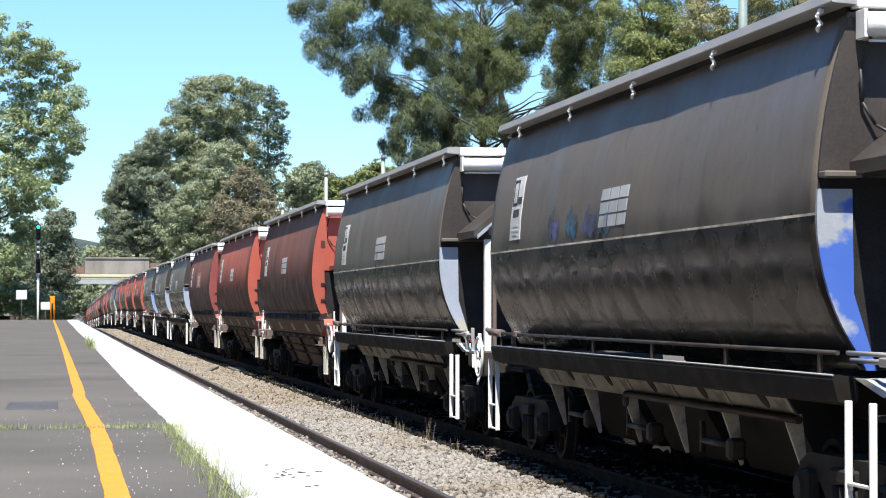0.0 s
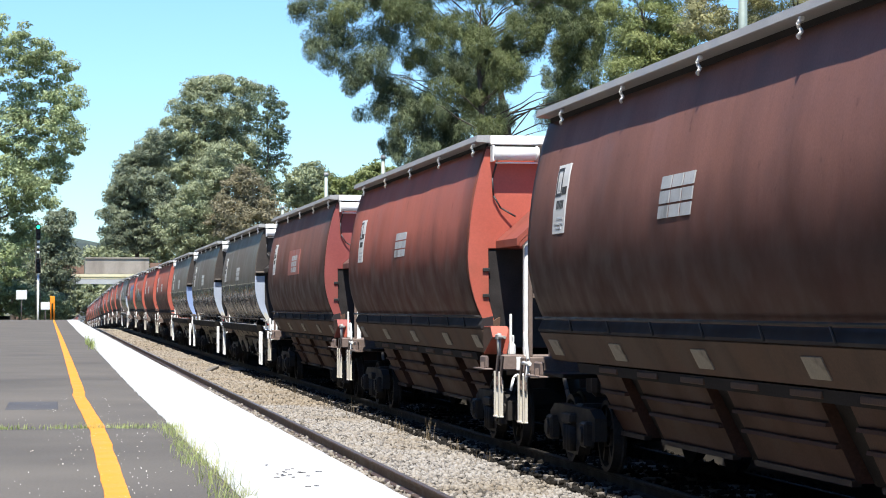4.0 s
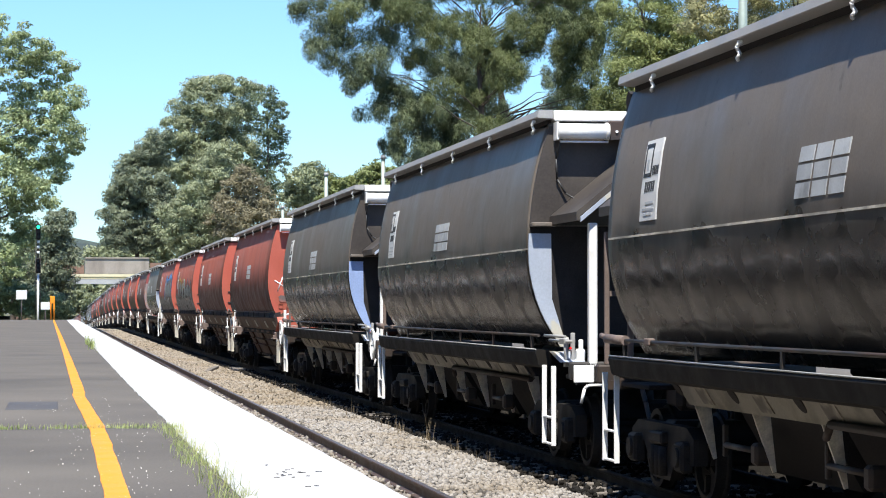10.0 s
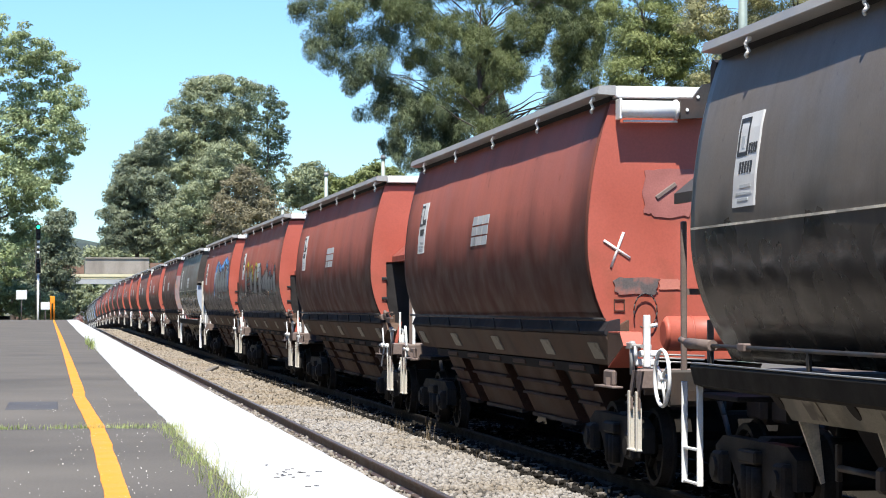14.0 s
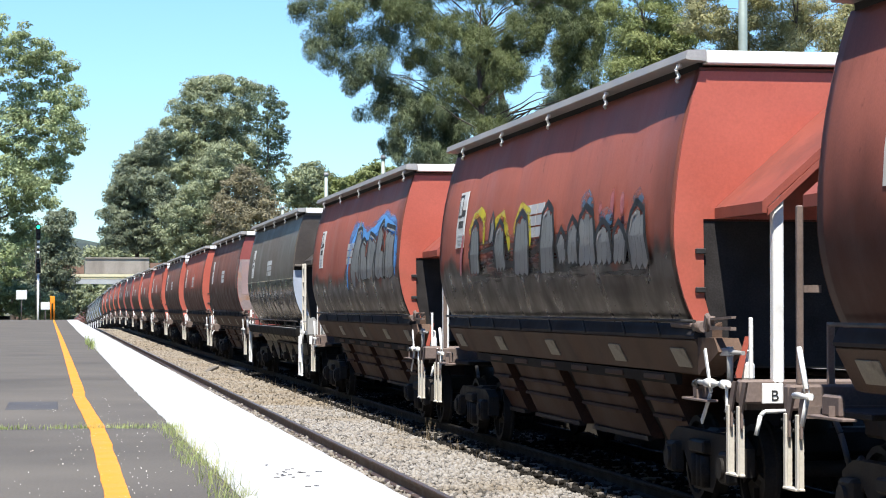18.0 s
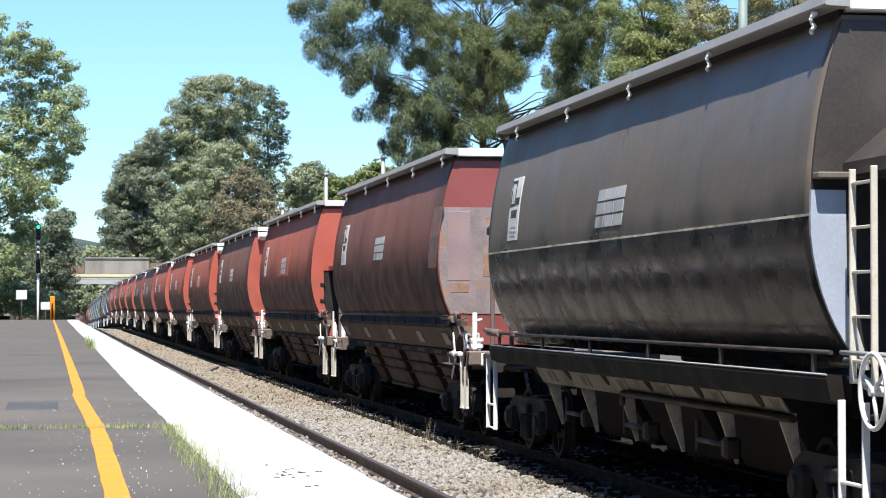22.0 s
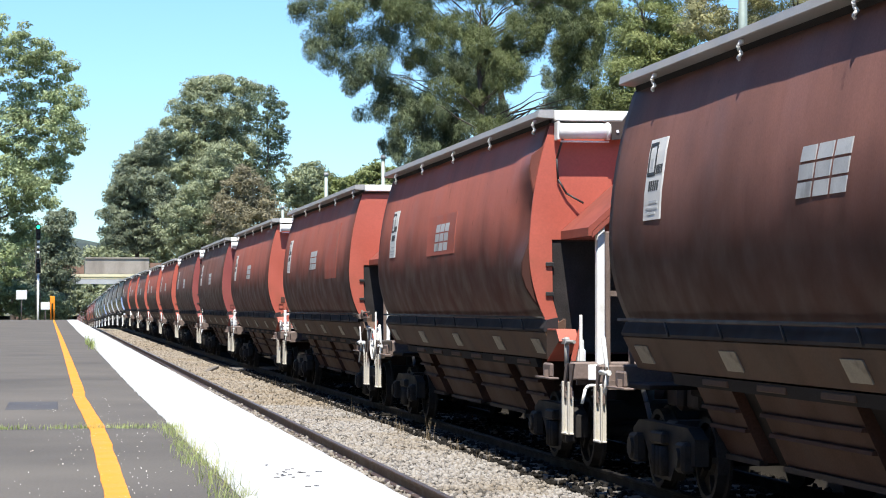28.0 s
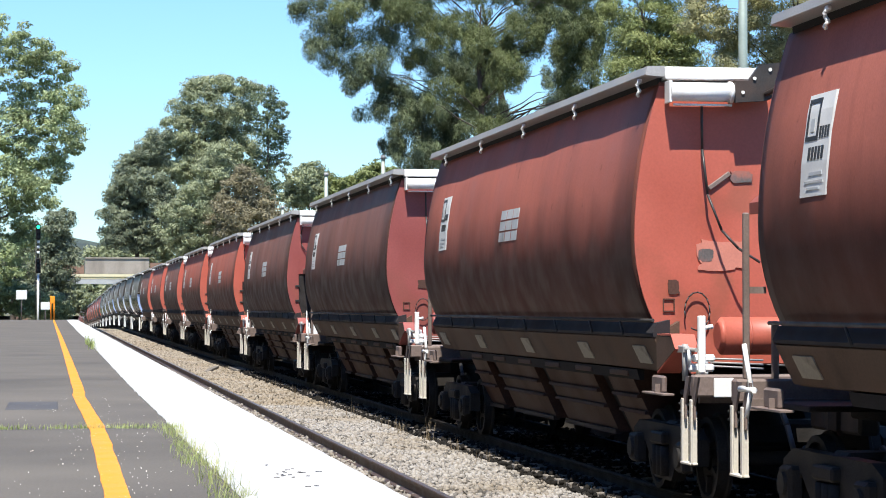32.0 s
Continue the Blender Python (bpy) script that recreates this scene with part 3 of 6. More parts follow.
prism(bm, [(-0.35, 4.72), (0.2, 4.72), (0.2, 5.28), (-0.35, 5.28)], "x", -2.0, 11.4)
part("lower_beam", bm, M_BEAMGREY, br, "grey painted lower beam")
for cx in (-3.5, 12.4):
    bm = bmesh.new()
    box(bm, (cx, 4.2, 0.9), (2.0, 8.4, 9.0), bevel=0.05)
    part("abutment", bm, M_BRICK, br, "brown brick abutment")

# the platform across the line, in the train's shade
bm = bmesh.new()
prism(bm, [(8.75, -0.65), (8.75, 0.86), (8.7, 0.87), (8.7, 1.0), (14.5, 1.0), (14.5, -0.65)], "y", -20, 150)
solid("platform_2", bm, M_ASPHALT, "plain asphalt platform across the two tracks", "platform", "structure")

# unseen screen, added to keep sky light off the train's near side
bm = bmesh.new()
prev = None
for i in range(60):
    y = -80 + i * 4.4
    h = 18.0 + 3.0 * noise.noise((y * 0.11, 1, 0)) + 0.8 * noise.noise((y * 0.4, 2, 0))
    row = [bm.verts.new((x + 0.5 * noise.noise((y * 0.3, x, 0)), y, z)) for x, z in ((-11.0, -0.6), (-11.4, h * 0.35), (-12.0, h * 0.7), (-14.0, h), (-22, h * 0.9), (-28, -0.6))]
    if prev:
        for k in range(5):
            bm.faces.new((prev[k], row[k], row[k + 1], prev[k + 1])).smooth = True
    prev = row
solid("tree_screen", bm, M_BLOCKER, "unseen dark green screen added to block sky light", "tree screen", "structure")

# hills far behind
bm = bmesh.new()
prev = None
for i in range(80):
    x = -1400 + i * 40
    h = 34 + 14 * math.sin(x * 0.004 + 1.0) + 9 * noise.noise((x * 0.01, 3, 0)) + 4 * noise.noise((x * 0.05, 8, 0)) + 24 * math.exp(-((x - 10) / 35) ** 2)
    row = [bm.verts.new((x, 1500 + k * 160, -2 + (h + 2) * math.sin(k / 4 * math.pi / 2) ** 0.8)) for k in range(5)] + [bm.verts.new((x, 2900, -2))]
    if prev:
        for k in range(5):
            bm.faces.new((prev[k], row[k], row[k + 1], prev[k + 1])).smooth = True
    prev = row
solid("distant_hill", bm, M_HILL, "low forested hill far behind the bridge", "hill", "structure")


def tree(name, label, category, base, masses, leaves, n_clumps, per, leaf, clump, trunk_r, droop, seed, flat=0.55):
    """A trunk, limbs out to the clumps, and a crown of many small leaves. masses: x, y, z, half-width, half-height."""
    g = np.random.default_rng(seed)
    bx, by = base
    ob = thing(name, label, category, at=(bx, by, -0.6 - fall(by)))
    M = np.array(masses)
    wgt = (M[:, 3] * M[:, 4])
    wgt = wgt / wgt.sum()
    pick = g.choice(len(M), n_clumps, p=wgt)
    d = g.normal(size=(n_clumps, 3))
    d /= np.linalg.norm(d, axis=1)[:, None]
    rad = g.uniform(0.25, 1.0, n_clumps) ** 0.6
    off = d * rad[:, None] * np.stack([M[pick, 3], M[pick, 3], M[pick, 4]], -1)
    C = M[pick, :3] + off
    # leaves
    N = n_clumps * per
    cc = np.repeat(np.arange(n_clumps), per)
    csz = clump * g.uniform(0.55, 1.25, n_clumps)
    # each clump is a shell of leaves that face outwards and up, hanging with the droop
    r = g.normal(size=(N, 3))
    r /= np.linalg.norm(r, axis=1)[:, None]
    pos = C[cc] + r * (csz[cc] * g.uniform(0.2, 1.0, N) ** 0.5)[:, None] * np.array([0.95, 0.95, flat])
    nm = r * 0.8 + np.array([0, 0, 0.35]) + g.normal(size=(N, 3)) * 0.42
    nm /= np.linalg.norm(nm, axis=1)[:, None]
    ax = g.normal(size=(N, 3)) - np.array([0, 0, droop * 2.2])
    ax -= nm * (ax * nm).sum(1)[:, None]
    ax /= np.linalg.norm(ax, axis=1)[:, None] + 1e-6
    sd = np.cross(nm, ax)
    ln, wd = leaf[0] * g.uniform(.6, 1.3, (N, 1)), leaf[1] * g.uniform(.6, 1.3, (N, 1))
    v = np.stack([pos - ax * ln * .5, pos + sd * wd * .5, pos + ax * ln * .5, pos - sd * wd * .5], 1) - np.array([bx, by, -0.6 - fall(by)])
    me = cloud_mesh("crown", v.reshape(-1, 3), np.arange(4 * N).reshape(-1, 4), leaves)
    part("crown", me, None, ob)
    # trunk and limbs
    b = bmesh.new()
    top = float(M[:, 2].max())
    low = float((M[:, 2] - M[:, 4]).min())
    spine = []
    hi = M[M[:, 2] > np.percentile(M[:, 2], 60)][:, :3].mean(0)
    for i in range(7):
        t = i / 6
        spine.append(Vector((bx + (hi[0] - bx) * 0.35 * t ** 1.5 + 0.25 * trunk_r * math.sin(i * 2.1 + seed), by + (hi[1] - by) * 0.35 * t ** 1.5, -0.6 - fall(by) + (top + 0.6 + fall(by)) * t * 0.95)))
    o = Vector((bx, by, -0.6 - fall(by)))
    for i in range(6):
        rod(b, spine[i] - o, spine[i + 1] - o, trunk_r * (1 - i / 6.5), trunk_r * (1 - (i + 1) / 6.5), n=8, caps=False)
    for k in g.choice(n_clumps, min(n_clumps, 30), replace=False):
        e = Vector(C[k])
        tz = max(0.15, min(0.93, (e.z - 0.28 * (Vector((e.x - bx, e.y - by, 0))).length + 0.6) / (top + 0.6)))
        i = min(5, int(tz * 6))
        s = spine[i].lerp(spine[i + 1], tz * 6 - i)
        r0 = trunk_r * 0.2 * (1 - tz * 0.6)
        ln = (e - s).length
        pts = [s] + [s.lerp(e, q) + Vector((g.normal(), g.normal(), g.normal() + 1.2)) * 0.055 * ln * math.sin(q * 3.1) for q in (0.25, 0.5, 0.75)] + [e]
        for q in range(4):
            rod(b, pts[q] - o, pts[q + 1] - o, r0 * (1 - q * 0.23), r0 * (1 - (q + 1) * 0.23), n=5, caps=False)
    part("trunk", b, M_BARK, ob)
    return ob


# ---- trees ----
tree("gum_tree", "tall gum tree with loose sunlit grey-green foliage", "tree", (-6.1, 190),
     [(-4.2, 190.1, 24.0, 2.1, 1.6), (-2.1, 188.8, 22.7, 1.8, 1.4), (-0.1, 191.5, 21.5, 2.0, 1.9), (-3.3, 190.7, 20.4, 2.8, 2.1), (1.3, 190.2, 18.8, 1.4, 1.5), (-1.0, 191.6, 18.2, 2.6, 2.1), (-3.9, 190.5, 16.3, 2.6, 2.6), (0.6, 188.8, 16.4, 1.9, 1.8), (1.5, 190.4, 14.8, 1.1, 0.7), (-1.7, 192.0, 14.5, 2.6, 2.1), (-3.9, 188.8, 12.0, 2.8, 2.3), (-0.1, 190.8, 13.1, 1.2, 1.2), (-1.6, 190.4, 11.2, 1.9, 1.9), (-3.9, 191.9, 8.5, 2.6, 2.6), (-2.3, 190.3, 8.0, 1.3, 2.3), (-4.1, 189.4, 5.3, 1.8, 1.8)],
     L_GUM, 500, 90, (0.32, 0.13), 0.85, 0.4, 0.25, 190)
tree("dark_tree", "dark dense tree behind the signal", "tree", (0.2, 225),
     [(1.3, 225.2, 7.3, 1.3, 1.3), (1.9, 224.9, 6.1, 0.8, 0.8), (0.9, 225.8, 10.4, 1.0, 1.0), (0.1, 224.4, 9.7, 1.4, 1.3), (-0.4, 225.5, 8.1, 1.9, 1.6), (0.9, 225.6, 8.1, 1.0, 1.1), (-0.6, 224.7, 5.9, 2.1, 1.9), (0.2, 225.7, 4.3, 2.0, 2.0), (-1.1, 224.5, 2.7, 2.0, 1.9)],
     L_DARK, 480, 36, (0.4, 0.14), 0.7, 0.3, 0.2, 225)
tree("hill_tree", "tall spreading olive-green tree above the bridge", "tree", (19.0, 312),
     [(20.5, 312.3, 31.9, 3.2, 1.4), (24.2, 311.3, 31.5, 3.2, 1.4), (18.6, 312.3, 29.9, 3.0, 1.9), (26.8, 310.5, 30.7, 1.9, 1.4), (17.6, 312.2, 27.3, 2.7, 1.9), (21.9, 310.5, 28.7, 3.8, 2.4), (15.7, 310.2, 25.4, 2.3, 1.7), (19.0, 312.7, 25.0, 4.2, 3.1), (24.5, 314.4, 26.4, 3.5, 3.5), (16.1, 315.6, 22.5, 4.6, 3.5), (21.1, 309.4, 21.0, 4.5, 3.8), (25.0, 311.2, 21.9, 3.0, 3.0), (18.2, 311.8, 18.1, 5.3, 3.8)],
     L_HILLTREE, 520, 150, (0.44, 0.16), 1.35, 0.5, 0.2, 312)
tree("bare_topped_tree", "thin-crowned blue-green tree with bare branches showing", "tree", (27.6, 306),
     [(27.0, 304.4, 29.7, 2.2, 1.6), (29.0, 305.5, 28.0, 1.6, 1.9), (27.4, 304.7, 26.0, 2.4, 2.2), (29.9, 306.6, 24.7, 1.0, 1.5), (28.4, 307.6, 23.3, 2.1, 2.1), (26.9, 307.5, 21.0, 2.6, 2.1), (29.9, 306.9, 21.4, 1.2, 1.0), (28.5, 304.3, 18.9, 2.2, 1.9), (27.0, 303.7, 17.0, 3.0, 2.2)],
     L_BLUE, 360, 22, (0.5, 0.18), 0.75, 0.45, 0.2, 306)
tree("pine_tree", "ragged dark pine with layered branches", "tree", (10.3, 298),
     [(13.4, 298.0, 24.0, 1.5, 0.9), (12.2, 298.3, 22.7, 1.5, 1.0), (11.1, 297.9, 21.3, 1.5, 1.0), (11.9, 300.0, 21.1, 2.9, 1.6), (9.5, 298.1, 20.2, 1.9, 1.3), (8.9, 298.4, 18.2, 2.0, 1.3), (11.2, 295.7, 17.9, 3.2, 2.0), (7.7, 297.5, 16.2, 1.6, 1.0), (9.9, 298.6, 15.6, 2.9, 1.8), (7.2, 297.0, 13.7, 1.4, 1.0), (9.1, 296.6, 12.6, 2.9, 1.8), (13.4, 295.9, 14.4, 2.9, 4.3), (7.4, 298.3, 11.2, 1.7, 1.3), (10.2, 297.3, 10.5, 3.6, 1.8)],
     L_DARK, 480, 120, (0.45, 0.15), 1.1, 0.45, 0.2, 298)
tree("green_tree", "bright green leafy tree in front of taller trees", "tree", (18.0, 290),
     [(20.1, 289.6, 20.2, 2.1, 2.1), (18.8, 288.6, 17.3, 2.8, 2.5), (16.9, 289.2, 14.1, 3.2, 2.8), (19.3, 288.3, 13.4, 2.8, 2.8), (15.2, 290.3, 12.0, 3.2, 2.8), (17.7, 290.2, 10.6, 4.2, 2.5)],
     L_HILLTREE, 300, 140, (0.42, 0.15), 1.15, 0.35, 0.2, 290)
tree("russet_tree", "reddish-brown leafed tree beside the line", "tree", (22.9, 285),
     [(22.8, 283.5, 17.4, 2.1, 1.7), (22.0, 284.0, 15.3, 2.5, 2.4), (24.4, 286.7, 15.1, 2.4, 2.4), (21.3, 282.7, 12.2, 3.1, 2.8), (24.9, 284.1, 12.2, 3.1, 2.8), (27.2, 286.4, 12.7, 2.1, 2.8)],
     L_RUSSET, 260, 120, (0.4, 0.15), 1.1, 0.35, 0.2, 285)
tree("small_tree", "small rounded green tree beyond the train", "tree", (20.6, 190),
     [(20.8, 190.1, 13.3, 1.0, 0.7), (20.0, 189.1, 12.4, 1.3, 0.9), (21.7, 191.0, 12.5, 1.3, 1.0), (19.7, 190.4, 11.2, 1.5, 1.2), (21.8, 190.3, 11.2, 1.8, 1.3)],
     L_HILLTREE, 330, 36, (0.36, 0.14), 0.55, 0.25, 0.2, 190)
tree("small_tree", "low yellow-green tree beyond the train", "tree", (22.2, 175),
     [(21.4, 175.1, 11.3, 1.1, 0.7), (22.4, 175.0, 11.1, 1.1, 0.8), (23.6, 174.3, 11.9, 1.0, 0.7), (24.3, 174.5, 12.4, 0.7, 0.6), (25.2, 174.3, 11.7, 1.1, 0.9), (23.3, 174.6, 10.9, 1.3, 0.9), (21.9, 176.0, 10.1, 2.1, 1.1)],
     L_BRIGHT, 330, 38, (0.34, 0.13), 0.55, 0.25, 0.2, 175)
tree("sheoak_tree", "large sheoak with drooping dark needles and open gaps", "tree", (15.3, 74),
     [(8.1, 74.4, 11.6, 0.6, 0.3), (8.7, 74.0, 11.1, 0.5, 0.4), (8.3, 74.1, 10.4, 0.3, 0.5), (9.2, 74.2, 10.7, 0.6, 0.5), (9.0, 74.1, 9.8, 0.5, 0.4), (9.5, 74.0, 9.2, 0.4, 0.4), (9.9, 73.5, 9.6, 0.7, 0.5), (10.3, 74.2, 8.4, 0.5, 0.5), (9.8, 74.2, 8.1, 0.3, 0.3), (10.7, 74.3, 8.9, 0.7, 0.6), (11.1, 74.0, 7.7, 0.6, 0.6), (10.7, 74.3, 7.1, 0.4, 0.3), (11.3, 74.1, 6.8, 0.5, 0.4), (10.6, 74.7, 10.6, 0.9, 0.7), (11.5, 74.4, 11.4, 0.9, 0.7), (12.1, 73.4, 10.0, 0.8, 0.8), (11.9, 73.6, 8.3, 0.7, 0.7), (12.6, 74.6, 7.5, 0.9, 0.7), (11.9, 73.5, 6.7, 0.8, 0.4), (13.2, 73.7, 9.7, 0.6, 0.9), (13.0, 73.7, 8.0, 0.6, 0.6), (9.9, 73.7, 12.0, 1.4, 0.5), (11.9, 73.7, 12.4, 1.8, 0.6), (14.2, 73.8, 12.5, 1.8, 0.6), (16.2, 74.1, 11.8, 0.9, 0.7), (16.2, 74.0, 9.6, 0.5, 0.5), (16.6, 73.8, 8.6, 0.5, 0.6), (13.7, 74.3, 9.2, 0.7, 0.7), (14.2, 74.1, 8.1, 0.7, 0.5), (16.1, 73.7, 8.3, 0.5, 0.5), (11.3, 74.5, 8.6, 0.7, 0.7), (12.2, 74.5, 7.6, 0.7, 0.5)],
     L_BLUE, 680, 330, (0.17, 0.018), 0.32, 0.36, 0.7, 74, 1.15)
tree("sheoak_tree", "sunlit yellow-green sheoak with feathery hanging foliage", "tree", (13.1, 70),
     [(8.7, 69.9, 10.9, 0.5, 0.3), (10.7, 70.2, 11.1, 0.7, 0.5), (11.6, 69.8, 10.3, 0.7, 0.5), (11.1, 70.4, 9.5, 0.5, 0.4), (12.6, 70.3, 10.6, 0.8, 0.6), (13.3, 69.9, 9.7, 0.9, 0.6), (14.2, 69.6, 10.3, 0.8, 0.7), (13.7, 69.5, 9.1, 0.6, 0.6), (12.8, 70.3, 8.4, 0.6, 0.4), (11.6, 69.8, 8.5, 0.4, 0.4), (15.2, 69.3, 10.3, 0.8, 0.8), (16.1, 69.8, 11.1, 0.9, 0.8), (16.0, 69.6, 9.1, 0.7, 0.9), (15.7, 69.5, 7.4, 0.6, 0.5), (13.2, 69.8, 7.3, 0.5, 0.4), (16.4, 69.8, 10.0, 0.7, 0.9), (14.5, 70.7, 11.8, 1.9, 0.5), (16.6, 69.7, 8.1, 0.5, 0.7)],
     L_SHEOAK, 400, 350, (0.17, 0.018), 0.32, 0.26, 0.7, 70, 1.15)
tree("bushy_tree", "yellow-green bushy tree behind the train", "tree", (15.9, 62),
     [(15.3, 62.1, 9.8, 0.5, 0.7), (15.9, 62.3, 9.2, 0.7, 0.7), (16.6, 62.3, 10.0, 0.7, 0.7), (15.5, 61.8, 8.3, 0.6, 0.6), (16.6, 62.2, 8.7, 0.7, 0.7), (15.2, 62.3, 7.6, 0.5, 0.5), (17.0, 62.0, 9.3, 0.6, 0.8), (17.4, 62.4, 8.3, 0.6, 0.6), (16.4, 62.7, 11.0, 1.4, 0.5), (15.9, 61.6, 7.4, 0.9, 0.6)],
     L_BRIGHT, 330, 210, (0.11, 0.03), 0.4, 0.18, 0.5, 62)
tree("bushy_tree", "dull olive bushy tree behind the train", "tree", (18.9, 58),
     [(16.6, 57.8, 9.3, 0.6, 0.7), (17.5, 58.4, 8.8, 0.6, 0.6), (18.0, 57.7, 9.4, 0.6, 0.6), (18.7, 57.7, 8.7, 0.6, 0.6), (19.5, 58.4, 9.5, 0.6, 0.6), (20.1, 57.6, 8.9, 0.6, 0.6), (20.9, 57.8, 9.5, 0.6, 0.6), (21.3, 57.6, 8.7, 0.6, 0.6), (17.1, 58.0, 7.8, 0.8, 0.6), (18.8, 58.6, 7.9, 0.9, 0.6), (20.2, 58.0, 8.0, 0.8, 0.6), (18.0, 57.4, 10.3, 1.5, 0.5), (21.2, 59.0, 10.6, 1.4, 0.5)],
     L_OLIVE, 480, 200, (0.11, 0.03), 0.4, 0.18, 0.4, 58)
tree("far_woods", "olive woods on the rise behind the bridge", "trees", (8.3, 335),
     [(5.5, 334.5, 9.3, 1.6, 1.1), (8.3, 334.9, 10.3, 2.0, 1.8), (10.7, 334.0, 11.3, 2.4, 2.3), (13.5, 334.4, 10.3, 2.9, 2.4), (17.3, 337.3, 10.4, 3.3, 2.9), (9.5, 333.5, 8.7, 4.9, 1.6)],
     L_HILLTREE, 560, 40, (0.6, 0.22), 0.95, 0.3, 0.15, 335)
tree("thicket", "green thicket seen under the bridge", "bush", (5.4, 420),
     [(1.4, 421.8, 3.3, 4.1, 3.1), (5.5, 422.9, 4.3, 4.1, 4.1), (9.5, 423.2, 4.4, 4.1, 4.1), (13.4, 419.4, 4.3, 4.1, 4.1), (-3.5, 420.9, 2.8, 4.1, 2.6)],
     L_HILLTREE, 400, 36, (0.8, 0.3), 1.2, 0.3, 0.1, 420)
tree("hedge", "low green bushes beyond the platform end", "bush", (-2.6, 196),
     [(-3.5, 197.2, 2.6, 1.9, 1.5), (-1.6, 195.8, 2.1, 1.4, 1.2), (0.4, 196.5, 1.9, 1.2, 1.1), (-5.4, 197.3, 3.0, 1.9, 1.9)],
     L_GUM, 300, 40, (0.34, 0.13), 0.6, 0.1, 0.1, 196)
tree("dark_tree", "dark tree behind the gum", "tree", (-4.1, 232),
     [(-3.6, 232.4, 6.0, 2.8, 2.3), (-2.0, 232.6, 4.4, 2.3, 2.3), (-2.5, 232.2, 7.7, 2.0, 2.0), (-1.1, 231.2, 1.8, 2.3, 1.5)],
     L_DARK, 380, 36, (0.4, 0.14), 0.7, 0.3, 0.2, 232)

# ---- platform furniture, signal and poles ----


def lamp_pole(x, y, h, r=0.085):
    ob = thing("lamp_pole", "slender pale green galvanised steel lamp pole", "pole", "station poles", (x, y, 1.0))
    b = bmesh.new()
    rod(b, (0, 0, 0), (0, 0, 1.2), r * 1.25, n=10)
    rod(b, (0, 0, 1.2), (0, 0, h), r, r * 0.8, n=10)
    part("shaft", b, M_POLE, ob)
    b = bmesh.new()
    rod(b, (0, 0, h), (0, 0, h + 0.12), r * 1.15, r * 0.9, n=10)
    part("cap", b, M_CAP, ob)
    b = bmesh.new()
    box(b, (0, 0, 0.02), (0.36, 0.36, 0.04), bevel=0.005)
    part("base_plate", b, M_POLE, ob)


lamp_pole(10.5, 90.2, 6.05, 0.09)
lamp_pole(10.5, 107.7, 5.5, 0.09)
lamp_pole(10.5, 74.25, 5.7, 0.085)
lamp_pole(10.5, 34.5, 8.05, 0.082)

sg = thing("railway_signal", "colour light signal on a white post showing green", "signal", at=(-1.2, 178, -0.55))
b = bmesh.new()
rod(b, (0, 0, 0), (0, 0, 5.0), 0.085, n=10)
part("post", b, M_WHITE, sg)
b = bmesh.new()
rod(b, (0, 0, 5.0), (0, 0, 8.9), 0.07, n=10)
part("mast", b, M_STEEL, sg)
for z, lit in ((8.15, True), (5.6, False)):
    b = bmesh.new()
    box(b, (0, -0.16, z), (0.34, 0.2, 1.15), bevel=0.05)
    head = part("signal_head", b, M_DARK, sg)
    for k in range(3):
        b = bmesh.new()
        rod(b, (0, -0.42, z + 0.36 - 0.36 * k), (0, -0.26, z + 0.36 - 0.36 * k), 0.14, n=12, caps=False)
        part("hood", b, M_DARK, head)
        b = bmesh.new()
        rod(b, (0, -0.29, z + 0.36 - 0.36 * k), (0, -0.265, z + 0.36 - 0.36 * k), 0.13 if lit and k == 0 else 0.11, n=14)
        part("lens", b, glow("green_light", (0.02, 0.9, 0.45), 1.6) if lit and k == 0 else M_INK, head, "lit green lens" if lit and k == 0 else "")
for z in (7.3, 6.9, 6.5, 4.95):
    b = bmesh.new()
    rod(b, (0, 0, z), (0, 0, z + 0.2), 0.11, n=10)
    part("band", b, M_WHITE, sg, "white painted band")
b = bmesh.new()
for sx in (-0.2, 0.2):
    rod(b, (sx, 0.35, 0), (sx, 0.2, 7.6), 0.02, n=5)
for k in range(22):
    rod(b, (-0.2, 0.3, 0.4 + k * 0.33), (0.2, 0.3, 0.4 + k * 0.33), 0.012, n=4)
part("ladder", b, M_STEEL, sg)


def sign(x, y, z, w, h, post_base, label):
    ob = thing("sign_board", label, "sign", at=(x, y, post_base))
    b = bmesh.new()
    rod(b, (0, 0, 0), (0, 0, z - post_base + h * 0.4), 0.05, n=8)
    part("post", b, M_STEEL, ob)
    b = bmesh.new()
    box(b, (0, -0.07, z - post_base), (w, 0.03, h), bevel=0.01)
    part("board", b, M_PLATE, ob)


sign(-2.45, 180, 2.85, 0.82, 0.72, -0.55, "plain white square sign on a thin post")
sign(-0.63, 172, 2.0, 0.66, 0.56, -0.55, "plain white rectangular sign board")
yb = thing("platform_end_marker", "yellow steel barrier at the end of the platform", "barrier", at=(-0.1, 167, PLAT_Z))
for sx in (-0.12, 0.1):
    b = bmesh.new()
    rod(b, (sx, 0, 0), (sx, 0, 1.7), 0.05, n=8)
    part("post", b, M_YELLOW, yb)
b = bmesh.new()
box(b, (-0.02, -0.03, 1.42), (0.3, 0.04, 0.5), bevel=0.01)
part("board", b, M_YELLOW, yb)

M_REFLECT = mat("red_reflector", (0.8, 0.03, 0.03), 0.2, 0, 0.05, 5, 50, 0)
